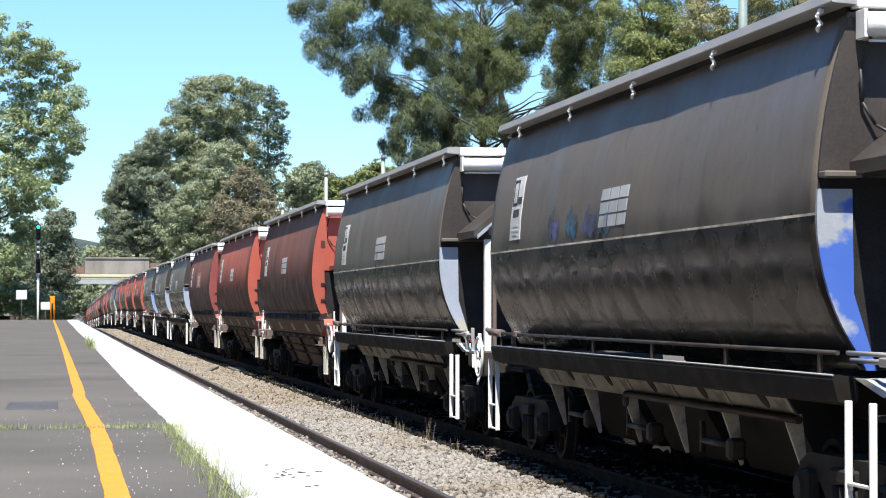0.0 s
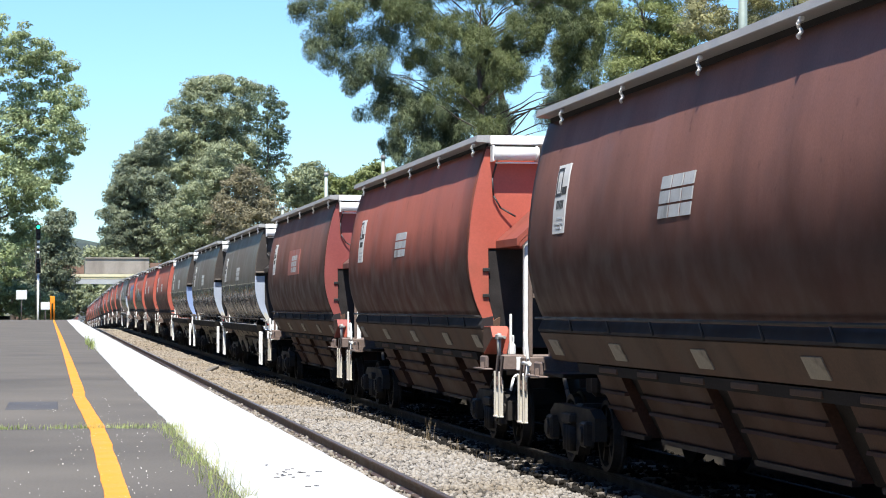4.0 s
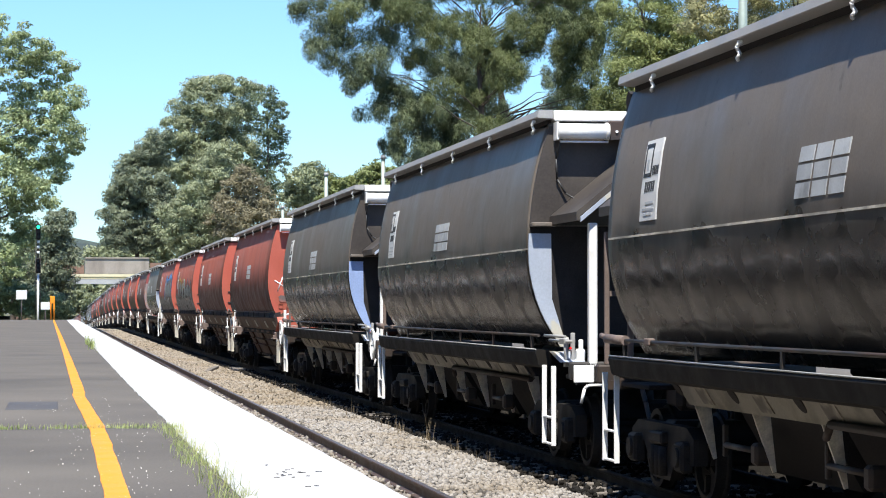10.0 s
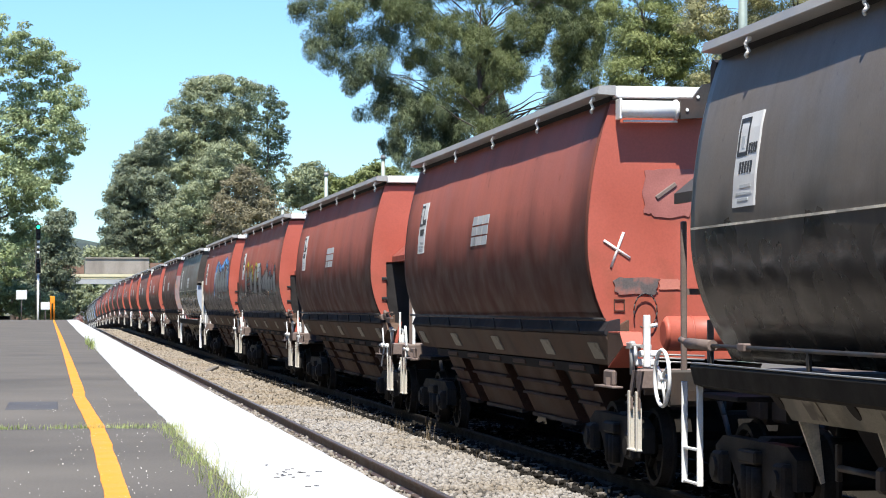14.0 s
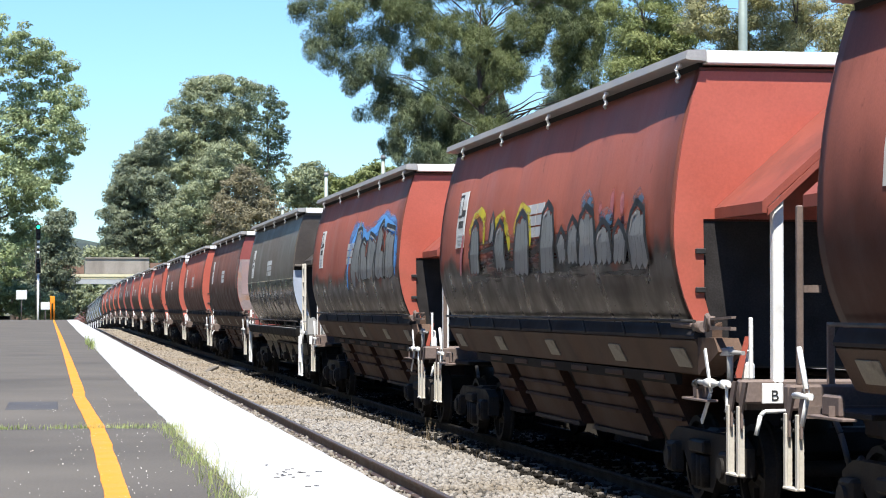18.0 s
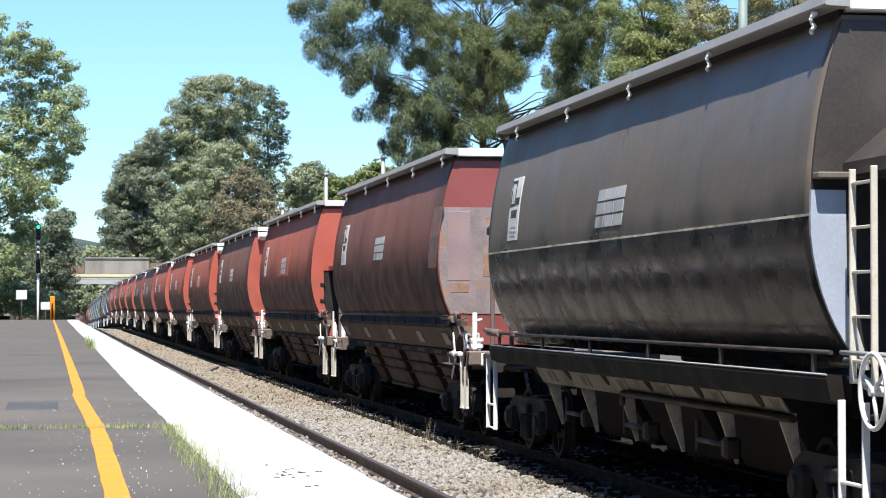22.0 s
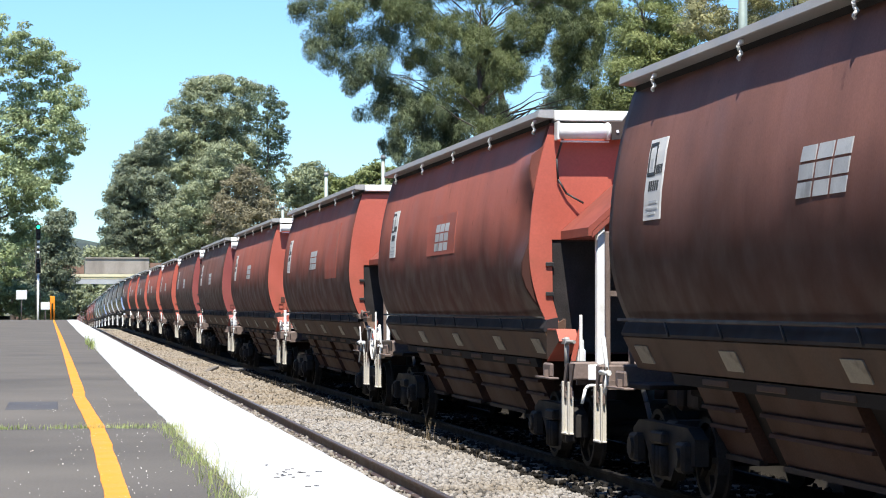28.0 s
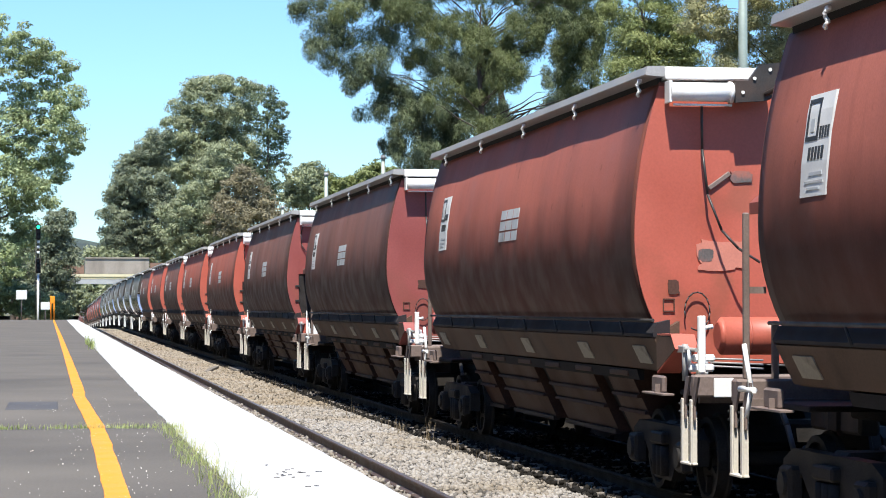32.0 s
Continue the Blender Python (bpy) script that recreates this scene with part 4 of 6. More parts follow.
# blue-black that puts shade and sky tint into the sill ledge's colour
M_LEDGESHADE = mat("shaded_blue_black", (0.016, 0.013, 0.016), 0.8, 0, 0.3, 2, 60, 0.1, stain=SOOT, stain_amt=0.5, stain_size=1.4)
M_TANWHITE = mat("worn_tan_white", (0.62, 0.58, 0.5), 0.55, 0, 0.1, 4, 50, 0.15, stain=(0.2, 0.15, 0.1), stain_amt=0.6, stain_size=4, stain_edge=(0.56, 0.68))
# ---- grain wagons ----
# a wagon's own space: x across (the camera's side is -x), y along, z from the rail tops
HALF = 6.6
PROFILE = [(4.14, 1.18), (3.95, 1.24), (3.75, 1.296), (3.4, 1.374), (3.0, 1.428), (2.6, 1.45), (2.3, 1.428), (2.0, 1.355), (1.75, 1.25), (1.55, 1.13)]
PROFILE_LOW = {"black": 1.42, "red": 1.33}
LOW_HALF = {"black": 1.06, "red": 0.96}


def girth(z):
    """Half-width of the barrel at height z."""
    pz = [p[0] for p in PROFILE][::-1]
    pw = [p[1] for p in PROFILE][::-1]
    return float(np.interp(z, pz, pw))


def smooth_outline(kind):
    pts = PROFILE + [(PROFILE_LOW[kind], LOW_HALF[kind])]
    zs = [p[0] for p in pts]
    out = []
    for i in range(len(pts) - 1):
        for t in (0, 0.5):
            p0, p1, p2, p3 = (pts[max(i - 1, 0)], pts[i], pts[i + 1], pts[min(i + 2, len(pts) - 1)])
            out.append(tuple(0.5 * (2 * p1[k] + (p2[k] - p0[k]) * t + (2 * p0[k] - 5 * p1[k] + 4 * p2[k] - p3[k]) * t * t + (3 * p1[k] - p0[k] - 3 * p2[k] + p3[k]) * t ** 3) for k in (0, 1)))
    out.append(pts[-1])
    return out


def build_body(kind, dent):
    def make(bm):
        half = smooth_outline(kind)
        loop = [(-w, z) for z, w in half] + [(w, z) for z, w in half[::-1]]
        ny = 88
        rows = []
        for j in range(ny + 1):
            y = -HALF + 2 * HALF * j / ny
            r = []
            for (x, z) in loop:
                nx = noise.noise((x * 0.8 + dent * 7.3, y * 0.55, z * 0.8)) * 0.006 + noise.noise((x, y * 1.9 + dent * 3, z * 1.6)) * 0.003 * (1 if 1.5 < z < 2.5 else 0.4)
                if dent == 2 and j < 10 and x < 0:
                    nx += 0.1 * math.sin(z * 4.4 + 1.0) * (1 - j / 10) * (1 if 1.6 < z < 3.8 else 0)
                # plates belly out between the frames
                bow = abs(math.sin(math.pi * (y + 1.7) / 2.9)) ** 0.7
                belly = 0.024 * (bow - 1.0) - 0.006 if dent == 3 else 0.006 * (bow - 0.9)
                nx += belly * (1 if x > 0 else -1) * max(0.0, min(1.0, (4.08 - z) / 0.3, (z - 1.6) / 0.5))
                e = 0 if j in (0, ny) and dent != 2 else 1
                r.append(bm.verts.new((x + nx * e, y, z)))
            rows.append(r)
        n = len(loop)
        for j in range(ny):
            for i in range(n):
                f = bm.faces.new((rows[j][i], rows[j][(i + 1) % n], rows[j + 1][(i + 1) % n], rows[j + 1][i]))
                f.smooth = i not in (len(half) - 1, n - 1)
        bm.faces.new(rows[0][::-1])
        bm.faces.new(rows[-1])
    return make


def build_end(kind, z_low, z_high, y0, y1, inset=0.0):
    """A plate across the end of the barrel, between two heights."""
    def make(bm):
        half = [(z, w - inset) for z, w in smooth_outline(kind) if z_low < z < z_high]
        w_low = float(np.interp(z_low, [p[0] for p in smooth_outline(kind)][::-1], [p[1] for p in smooth_outline(kind)][::-1])) - inset
        w_high = float(np.interp(z_high, [p[0] for p in smooth_outline(kind)][::-1], [p[1] for p in smooth_outline(kind)][::-1])) - inset
        half = [(z_high, w_high)] + half + [(z_low, w_low)]
        prism(bm, [(-w, z) for z, w in half] + [(w, z) for z, w in half[::-1]], "y", y0, y1)
    return make


def build_side_panel(kind, s):
    def make(bm):
        half = [(z, w) for z, w in smooth_outline(kind) if z < 2.82]
        poly = [(s * w, z) for z, w in half] + [(s * 0.98, half[-1][0]), (s * 1.16, 2.0), (s * 1.17, half[0][0])]
        prism(bm, poly, "y", -HALF - 0.045, -HALF - 0.004)
    return make


def side_decal(z0, z1, y0, y1, lift, slant=0.0, nz=6, skirt=0.03):
    """A thin plate bent round the barrel's near side."""
    def make(bm):
        rows = []
        for i in range(nz + 1):
            z = z0 + (z1 - z0) * i / nz
            x = -girth(z) - lift - 0.009
            rows.append([bm.verts.new(p) for p in ((x, y0 - slant * (z - z0), z), (x, y1 - slant * (z - z0), z), (x + 0.01, y1 + skirt - slant * (z - z0), z), (x + 0.01, y0 - skirt - slant * (z - z0), z))])
        for p, q in zip(rows, rows[1:]):
            for k in range(4):
                bm.faces.new((p[k], p[(k + 1) % 4], q[(k + 1) % 4], q[k]))
        bm.faces.new(rows[0][::-1])
        bm.faces.new(rows[-1])
    return make


def build_wheelset(bm):
    rod(bm, (-0.72, 0, 0), (0.72, 0, 0), 0.075, n=10)
    for s in (-1, 1):
        sec = [(0.69, 0.1), (0.69, 0.36), (0.685, 0.455), (0.715, 0.455), (0.73, 0.425), (0.825, 0.415), (0.825, 0.36), (0.77, 0.34), (0.765, 0.15), (0.80, 0.11)]
        n = 24
        rr = [[bm.verts.new((s * x, r * math.cos(2 * math.pi * k / n), r * math.sin(2 * math.pi * k / n))) for x, r in sec] for k in range(n)]
        for k in range(n):
            for i in range(len(sec)):
                bm.faces.new((rr[k][i], rr[k][(i + 1) % len(sec)], rr[(k + 1) % n][(i + 1) % len(sec)], rr[(k + 1) % n][i]))
        for k in range(5):
            a = 2 * math.pi * k / 5
            box(bm, (s * 0.79, 0.25 * math.cos(a), 0.25 * math.sin(a)), (0.05, 0.05, 0.16), Euler((a - math.pi / 2, 0, 0)).to_matrix())


def build_side_frame(bm):
    prism(bm, [(-1.2, 0.36), (-1.2, 0.62), (-0.95, 0.72), (0.95, 0.72), (1.2, 0.62), (1.2, 0.36), (0.95, 0.36), (0.72, 0.52), (0.45, 0.3), (0.32, 0.16), (-0.32, 0.16), (-0.45, 0.3), (-0.72, 0.52), (-0.95, 0.36)], "x", -0.07, 0.07)
    for y in (-0.92, 0.92):
        box(bm, (-0.09, y, 0.43), (0.14, 0.3, 0.3), bevel=0.03)
        rod(bm, (-0.19, y, 0.43), (-0.1, y, 0.43), 0.1, n=10)
    for y in (-0.16, 0.0, 0.16):
        rod(bm, (-0.08, y, 0.2), (-0.08, y, 0.5), 0.065, n=8)
    box(bm, (-0.07, 0, 0.58), (0.16, 0.5, 0.12), bevel=0.02)


def build_stile(bm):
    box(bm, (0, 0, 0.74), (0.058, 0.03, 0.94), bevel=0.006)


def build_rung(bm):
    box(bm, (0, 0, 0), (0.04, 0.49, 0.025), bevel=0.006)


def build_stirrup(bm):
    for y in (-0.15, 0.15):
        box(bm, (0.0, y, 0.75), (0.02, 0.06, 0.6), bevel=0.006)
        box(bm, (0.03, y, 0.7), (0.05, 0.012, 0.48))
    box(bm, (0.02, 0, 0.455), (0.08, 0.34, 0.022), bevel=0.006)


def build_hook(bm):
    pipe(bm, [(0.02, 0, 0.0), (-0.006, 0, -0.035), (0.012, 0.035, -0.065), (0.02, -0.015, -0.1), (0.0, 0.025, -0.135), (0.02, 0.04, -0.15)], 0.017, 5)
    box(bm, (0.02, 0, 0.0), (0.04, 0.06, 0.04), bevel=0.008)


def build_fin(bm):
    prism(bm, [(-1.07, 1.0), (-0.9, 1.0), (-0.84, 0.45), (-0.87, 0.44)], "y", -0.015, 0.015)


def build_handwheel(bm):
    ring(bm, (0, 0, 0), (1, 0, 0), 0.27, 0.02, 24, 6)
    rod(bm, (-0.03, 0, 0), (0.2, 0, 0), 0.035, n=8)
    for k in range(3):
        a = 2 * math.pi * k / 3 + 0.4
        rod(bm, (0, 0, 0), (0.02, 0.26 * math.cos(a), 0.26 * math.sin(a)), 0.016, n=5)


HOOD = {"black": (1.19, 3.0, 3.97), "red": (1.06, 2.82, 3.76)}      # half-width, eaves, ridge


def build_hood(kind):
    w, e, r = HOOD[kind]

    def make(bm):
        for s in (-1, 1):
            prism(bm, [(0, r), (s * w, e), (s * w, e - 0.1), (s * (w - 0.04), e - 0.1), (s * (w - 0.04), e - 0.05), (0, r - 0.07)], "y", -8.12, -HALF - 0.045)
    return make


def build_hood_edge(kind):
    w, e, r = HOOD[kind]

    def make(bm):
        for s in (-1, 1):
            prism(bm, [(0, r - 0.07), (s * (w - 0.04), e - 0.06), (s * (w - 0.04), e - 0.12), (0, r - 0.13)], "y", -8.16, -8.125)
    return make


@functools.lru_cache(None)
def plate_letter():
    """The letter B, as a thin mesh."""
    cu = bpy.data.curves.new("letter", "FONT")
    cu.body, cu.size, cu.extrude = "B", 0.13, 0.002
    tmp = bpy.data.objects.new("letter", cu)
    me = bpy.data.meshes.new_from_object(tmp)
    bpy.data.objects.remove(tmp)
    me.materials.clear()
    me.materials.append(M_INK)
    return me


def grain_wagon(n, paint, end, cyl=True, far=False, panel=None, marks=(), dent=0):
    """One covered hopper wagon. paint: black, red or brown; end: hood or flat at the end that faces the camera."""
    kind = "black" if paint == "black" else "red"
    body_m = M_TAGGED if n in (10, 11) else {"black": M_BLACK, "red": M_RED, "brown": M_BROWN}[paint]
    dull = n in (4, 13, 19, 20)
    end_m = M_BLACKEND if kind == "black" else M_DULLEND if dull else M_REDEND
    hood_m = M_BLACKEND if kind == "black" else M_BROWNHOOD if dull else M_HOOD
    word = {"black": "dusty black", "red": "red oxide", "brown": "soot-darkened red"}[paint]
    extra = " with a hooded end platform" if end == "hood" else " with a flat sunlit end"
    w = thing("grain_wagon", word + " covered hopper wagon" + extra, "train wagon", "grain wagons of the train")

    def add(name, key, material, build, at=(0, 0, 0), label="", parent=None, rot=(0, 0, 0)):
        o = part(name, lib(key, material, build), None, parent or w, label)
        o.location = at
        o.rotation_euler = rot
        return o

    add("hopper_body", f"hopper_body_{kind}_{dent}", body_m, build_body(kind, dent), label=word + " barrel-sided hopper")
    # roof edge
    for s in (-1, 1):
        # one rail: its dim sides and sunlit ends put into grey and white
        add("side_rail", f"side_rail{s}", M_CAP, lambda b: prism(b, [(s * 1.16, 4.185), (s * 1.345, 4.196), (s * 1.36, 4.206), (s * 1.34, 4.285), (s * 1.16, 4.292)], "y", -6.735, 6.55), label="roof edge rail, its dim side put into a grey colour")
        add("end_rail", f"end_rail{s}", M_WHITE, lambda b: box(b, (0, -6.65 if s < 0 else 6.47, 4.225), (2.3, 0.14, 0.125), bevel=0.012), label="roof end rail, its sunlit face put into a white colour")
    add("roof_cover", "roof_cover", M_CAP, lambda b: prism(b, [(-1.15, 4.16), (-1.15, 4.24), (-0.5, 4.27), (0.5, 4.27), (1.15, 4.24), (1.15, 4.16)], "y", -6.6, 6.6))
    # near-black web: soot, and the shade under the roof rail in its colour
    for s in (-1, 1):
        add("rail_web", f"rail_web{s}", M_DARK, lambda b: prism(b, [(s * 1.19, 4.2), (s * 1.15, 4.2), (s * 1.155, 4.12), (s * 1.185, 4.125)], "y", -6.56, 6.5))
    if not far:
        for y in (-6.4, -3.5, -0.6, 2.3, 5.2):
            add("roof_hook", "roof_hook", M_WHITE, build_hook, (-1.352, y, 4.17), "hanging steel roof catch")
    # ends
    for s in (-1, 1):
        if s < 0 and end == "hood":
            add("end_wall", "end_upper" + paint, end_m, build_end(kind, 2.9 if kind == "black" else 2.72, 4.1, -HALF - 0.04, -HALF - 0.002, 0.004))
            # flat black plate: the hood's shade put into the lower wall's colour
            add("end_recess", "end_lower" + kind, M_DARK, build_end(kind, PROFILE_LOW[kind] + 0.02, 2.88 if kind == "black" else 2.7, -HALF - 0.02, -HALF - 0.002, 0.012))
            pm = panel or (M_PANEL if kind == "black" else end_m)
            for q in (-1, 1):
                add("end_panel", f"end_panel{paint}{q}", pm, build_side_panel(kind, q), label="pale worn end panel" if kind == "black" else "")
            if kind == "red" and not far:
                for z in (2.06, 2.42):
                    add("panel_clip", "panel_clip", M_INK, lambda b: box(b, (-1.2, -HALF - 0.06, 0), (0.1, 0.03, 0.05), bevel=0.006), (0, 0, z), "small black clip")
            if n == 12:
                o = add("tall_ladder", "tall_stile", M_TANWHITE, lambda b: box(b, (0, 0, 2.13), (0.05, 0.035, 1.6), bevel=0.006), (-1.25, -7.02, 0), "white ladder up to the hood")
                add("stile", "tall_stile", M_TANWHITE, None, (0, -0.46, 0), parent=o)
                for k in range(5):
                    add("rung", "tall_rung", M_TANWHITE, lambda b: box(b, (0, -0.23, 0), (0.03, 0.46, 0.025), bevel=0.005), (0, 0, 1.5 + 0.33 * k), parent=o)
                add("handwheel", "handwheel", M_WHITE, build_handwheel, (-1.36, -7.75, 1.3), "white spoked brake handwheel")
                for x in (-1.14, -0.78):
                    add("end_box", "end_box", M_CAP, lambda b: prism(b, [(-0.11, 1.25), (-0.11, 1.63), (0.05, 1.66), (0.11, 1.58), (0.11, 1.25)], "y", -8.0, -7.8), (x, 0, 0), "worn grey steel box")
            if kind == "black":
                add("ledge", "end_ledge" + kind, body_m, lambda b: box(b, (-1.28, -HALF - 0.1, 2.9), (0.3, 0.16, 0.05), bevel=0.01))
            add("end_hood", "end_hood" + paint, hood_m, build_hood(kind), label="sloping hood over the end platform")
            add("hood_edge", "hood_edge" + paint, M_PANEL if kind == "black" and n != 12 else hood_m, build_hood_edge(kind))
            add("corner_post", "corner_post" + kind, M_WHITE, lambda b: box(b, (-0.98 if kind == "black" else -0.9, -8.02, 2.04), (0.1, 0.1, 1.67), bevel=0.012), label="white corner post")
            add("corner_post", "corner_post_far", M_STEEL, lambda b: box(b, (0.98, -8.02, 2.08), (0.08, 0.08, 1.75), bevel=0.012))
        else:
            o = add("end_wall", "end_full" + paint, (panel or end_m) if s < 0 else body_m, build_end(kind, PROFILE_LOW[kind] + 0.01, 4.1, -HALF - 0.03, -HALF - 0.002, 0.004))
            if s > 0:
                o.rotation_euler = (0, 0, math.pi)
            else:
                add("end_stand", "end_stand", M_WHITE, lambda b: (box(b, (-1.11, -7.85, 1.55), (0.07, 0.06, 0.54), bevel=0.01), box(b, (-1.08, -7.8, 1.42), (0.22, 0.1, 0.07), bevel=0.02), box(b, (-1.1, -7.8, 1.33), (0.24, 0.09, 0.08), bevel=0.02), rod(b, (-1.1, -7.85, 1.7), (-1.0, -7.85, 1.72), 0.022), rod(b, (-1.22, -7.82, 1.36), (-1.22, -7.82, 1.5), 0.02)), label="white brake valve stand")
                if n in (8, 18, 19):
                    add("grab_rail", "grab_rail", M_INK, lambda b: pipe(b, [(-0.82 + 0.13 * math.cos(a * 0.4 + 4.2), -6.68, 1.86 + 0.19 * math.sin(a * 0.4 + 4.2)) for a in range(15)], 0.008, 5), label="looped black hose")
                    add("air_tank", "air_tank" + kind, end_m, lambda b: (rod(b, (-0.7, -7.1, 1.62), (0.6, -7.1, 1.62), 0.185, n=20), rod(b, (-0.74, -7.1, 1.62), (-0.7, -7.1, 1.62), 0.13, 0.185, n=20), rod(b, (-0.45, -7.1, 1.62), (-0.43, -7.1, 1.62), 0.19, n=20)), label="red air reservoir")
                    add("pipe_run", "pipe_run", M_CAP, lambda b: [rod(b, (-0.95, -7.6, 1.34 + 0.035 * k), (-0.4, -7.5, 1.31 + 0.04 * k), 0.01, n=5) for k in range(3)], label="thin grey pipes")
                    add("wall_bracket", "wall_bracket", M_DUSTY, lambda b: box(b, (-0.58, -6.645, 3.16), (0.27, 0.03, 0.05), Euler((0, -0.62, 0)).to_matrix(), bevel=0.008), label="pale angle bracket")
                    add("card_holder", "card_holder", M_SILL, lambda b: [box(b, c, z) for c, z in (((-1.1, -6.64, 1.98), (0.12, 0.012, 0.012)), ((-1.1, -6.64, 1.86), (0.12, 0.012, 0.012)), ((-1.155, -6.64, 1.92), (0.012, 0.012, 0.12)), ((-1.045, -6.64, 1.92), (0.012, 0.012, 0.12)))], label="small card holder")
    # the far end carries a hood and a post of its own
    add("end_hood", "end_hood" + paint, hood_m, build_hood(kind), rot=(0, 0, math.pi), label="sloping hood over the end platform")
    add("corner_post", "corner_post_back", M_DUSTY, lambda b: (box(b, (-1.13, 8.0, 2.0), (0.055, 0.055, 1.46), bevel=0.01), box(b, (-1.05, 8.0, 2.05), (0.2, 0.03, 0.06))), label="dusty steel corner post")
    add("end_stand", "end_stand_back", M_DUSTY, lambda b: box(b, (-0.85, 8.05, 1.52), (0.06, 0.05, 0.52), bevel=0.008), label="short grey post")
    if cyl:
        add("vent_drum", "vent_drum", M_WHITE, lambda b: (rod(b, (-1.13, -6.8, 4.03), (-0.5, -6.8, 4.03), 0.095, n=16), box(b, (-1.13, -6.76, 4.03), (0.03, 0.2, 0.22), bevel=0.006), rod(b, (-0.53, -6.8, 4.03), (-0.49, -6.8, 4.03), 0.108, n=16), rod(b, (-1.1, -6.83, 3.9), (-0.5, -6.83, 3.9), 0.012, n=5)), label="white cylinder under the roof end")
        if not far:
            end == "flat" and n == 8 or add("drum_hose", "drum_hose" + end, M_INK, lambda b: pipe(b, [(-1.06, -6.78, 3.95), (-1.12, -6.7, 3.7), (-1.1, -6.68, 3.45), (-1.0, -6.69, 3.28), (-0.8, -6.75, 3.16)] if end == "hood" else
                [(-0.78, -6.72, 3.9), (-0.77, -6.7, 3.47), (-0.73, -6.75, 3.02), (-0.6, -6.8, 2.66), (-0.46, -6.9, 2.48), (-0.27, -7.0, 2.34)], 0.014, 6), label="black air hose")
        add("bracket", "drum_bracket", M_STEEL, lambda b: (prism(b, [(-0.49, 3.92), (-0.49, 4.12), (-0.36, 4.14), (-0.24, 4.3), (0.1, 4.34), (0.14, 4.1), (-0.2, 3.94)], "y", -6.93, -6.87), box(b, (-0.3, -6.78, 4.06), (0.4, 0.2, 0.2), bevel=0.02), rod(b, (-0.2, -6.95, 4.0), (0.2, -7.1, 4.22), 0.025)), label="black hatch linkage plate")
        if not far:
            for bx, bz in ((-0.42, 4.02), (-0.3, 4.16), (-0.14, 4.25), (-0.02, 4.12)):
                add("bolt", "bracket_bolt", M_WHITE, lambda b: rod(b, (0, -6.945, 0), (0, -6.93, 0), 0.018, n=8), (bx, 0, bz))
    # underframe
    if kind == "black":
        for s in (-1, 1):
            add("side_sill", f"sill_black{s}", M_DARKSTEEL, lambda b: prism(b, [(s * 1.22, 1.38), (s * 1.40, 1.40), (s * 1.42, 1.36), (s * 1.38, 1.2), (s * 1.26, 1.16), (s * 1.22, 1.2)], "y", -6.9, 6.75), label="black channel side sill")
            add("sill_edge", f"sill_edge{s}", M_CAP, lambda b: rod(b, (s * 1.412, -6.88, 1.394), (s * 1.412, 6.73, 1.394), 0.009, n=5), label="thin pale grey sill edge")
            add("lower_hopper", f"lower_black{s}", M_HOPPER, lambda b: prism(b, [(s * 1.2, 1.24), (s * 1.24, 1.24), (s * 1.06, 0.96), (s * 1.0, 0.98)], "y", -4.9, 4.9), label="dusty lower hopper plate")
        add("hand_rail", "hand_rail", M_STEEL, lambda b: (rod(b, (-1.38, -6.9, 1.56), (-1.38, 6.6, 1.56), 0.02, n=6), [box(b, (-1.38, y, 1.48), (0.03, 0.05, 0.18)) for y in (-6.5, -4.0, -1.5, 1.0, 3.5, 6.2)]), label="thin steel side rail")
        if not far:
            add("release_cylinder", "release_cylinder", M_DUSTY, lambda b: (rod(b, (-1.38, 6.15, 1.56), (-1.38, 6.95, 1.57), 0.05, n=10), rod(b, (-1.38, 6.95, 1.57), (-1.38, 7.2, 1.6), 0.03, n=8)), label="dusty release cylinder")
            add("rod_guide", "rod_guide", M_DUSTY, lambda b: box(b, (-1.38, 5.2, 1.56), (0.07, 0.2, 0.07), bevel=0.01))
            for k, y in enumerate((-4.6, -2.73, -0.87, 1.0, 2.87, 4.73)):
                add("fin", "fin", M_FIN, build_fin, (0, y, 0), "pale tapered stiffener")
                # black disc and box put the shade of a hole onto the plate
                add("plate_hole", "plate_hole", M_DARK, lambda b: (rod(b, (-1.175, 0.22, 1.12), (-1.12, 0.22, 1.16), 0.1, n=12), box(b, (-1.14, 0.22, 1.2), (0.07, 0.2, 0.1))), (0, y, 0), "black disc for the shade of a plate hole")
            for y in (-4.9, -3.1, -1.3, 0.5, 2.3, 4.1):
                add("marker", "marker_black", M_MARK, lambda b: box(b, (-1.158, 0, 1.105), (0.012, 0.36, 0.26), Euler((0, -0.571, 0)).to_matrix()), (0, y, 0), "faded cream marker")
            add("edge_pipe", "edge_pipe", M_GRIME, lambda b: (rod(b, (-1.12, -5.2, 0.98), (-1.12, 0.6, 0.98), 0.035, n=8), rod(b, (-1.12, 0.6, 0.98), (-1.05, 0.9, 0.86), 0.035, n=8)), label="grimy pipe below the hopper plate")
        add("sill_gusset", "sill_gusset", M_PANEL, lambda b: prism(b, [(-6.9, 1.37), (-7.15, 1.37), (-7.75, 1.26), (-7.5, 1.25)], "x", -1.25, -1.0), label="pale sill end gusset")
        if not far:
            add("end_rod", "end_rod", M_CAP, lambda b: (rod(b, (-1.3, -8.0, 1.56), (-1.3, -6.9, 1.56), 0.02, n=6), box(b, (-1.12, -7.6, 1.42), (0.05, 0.05, 0.36), bevel=0.008)))
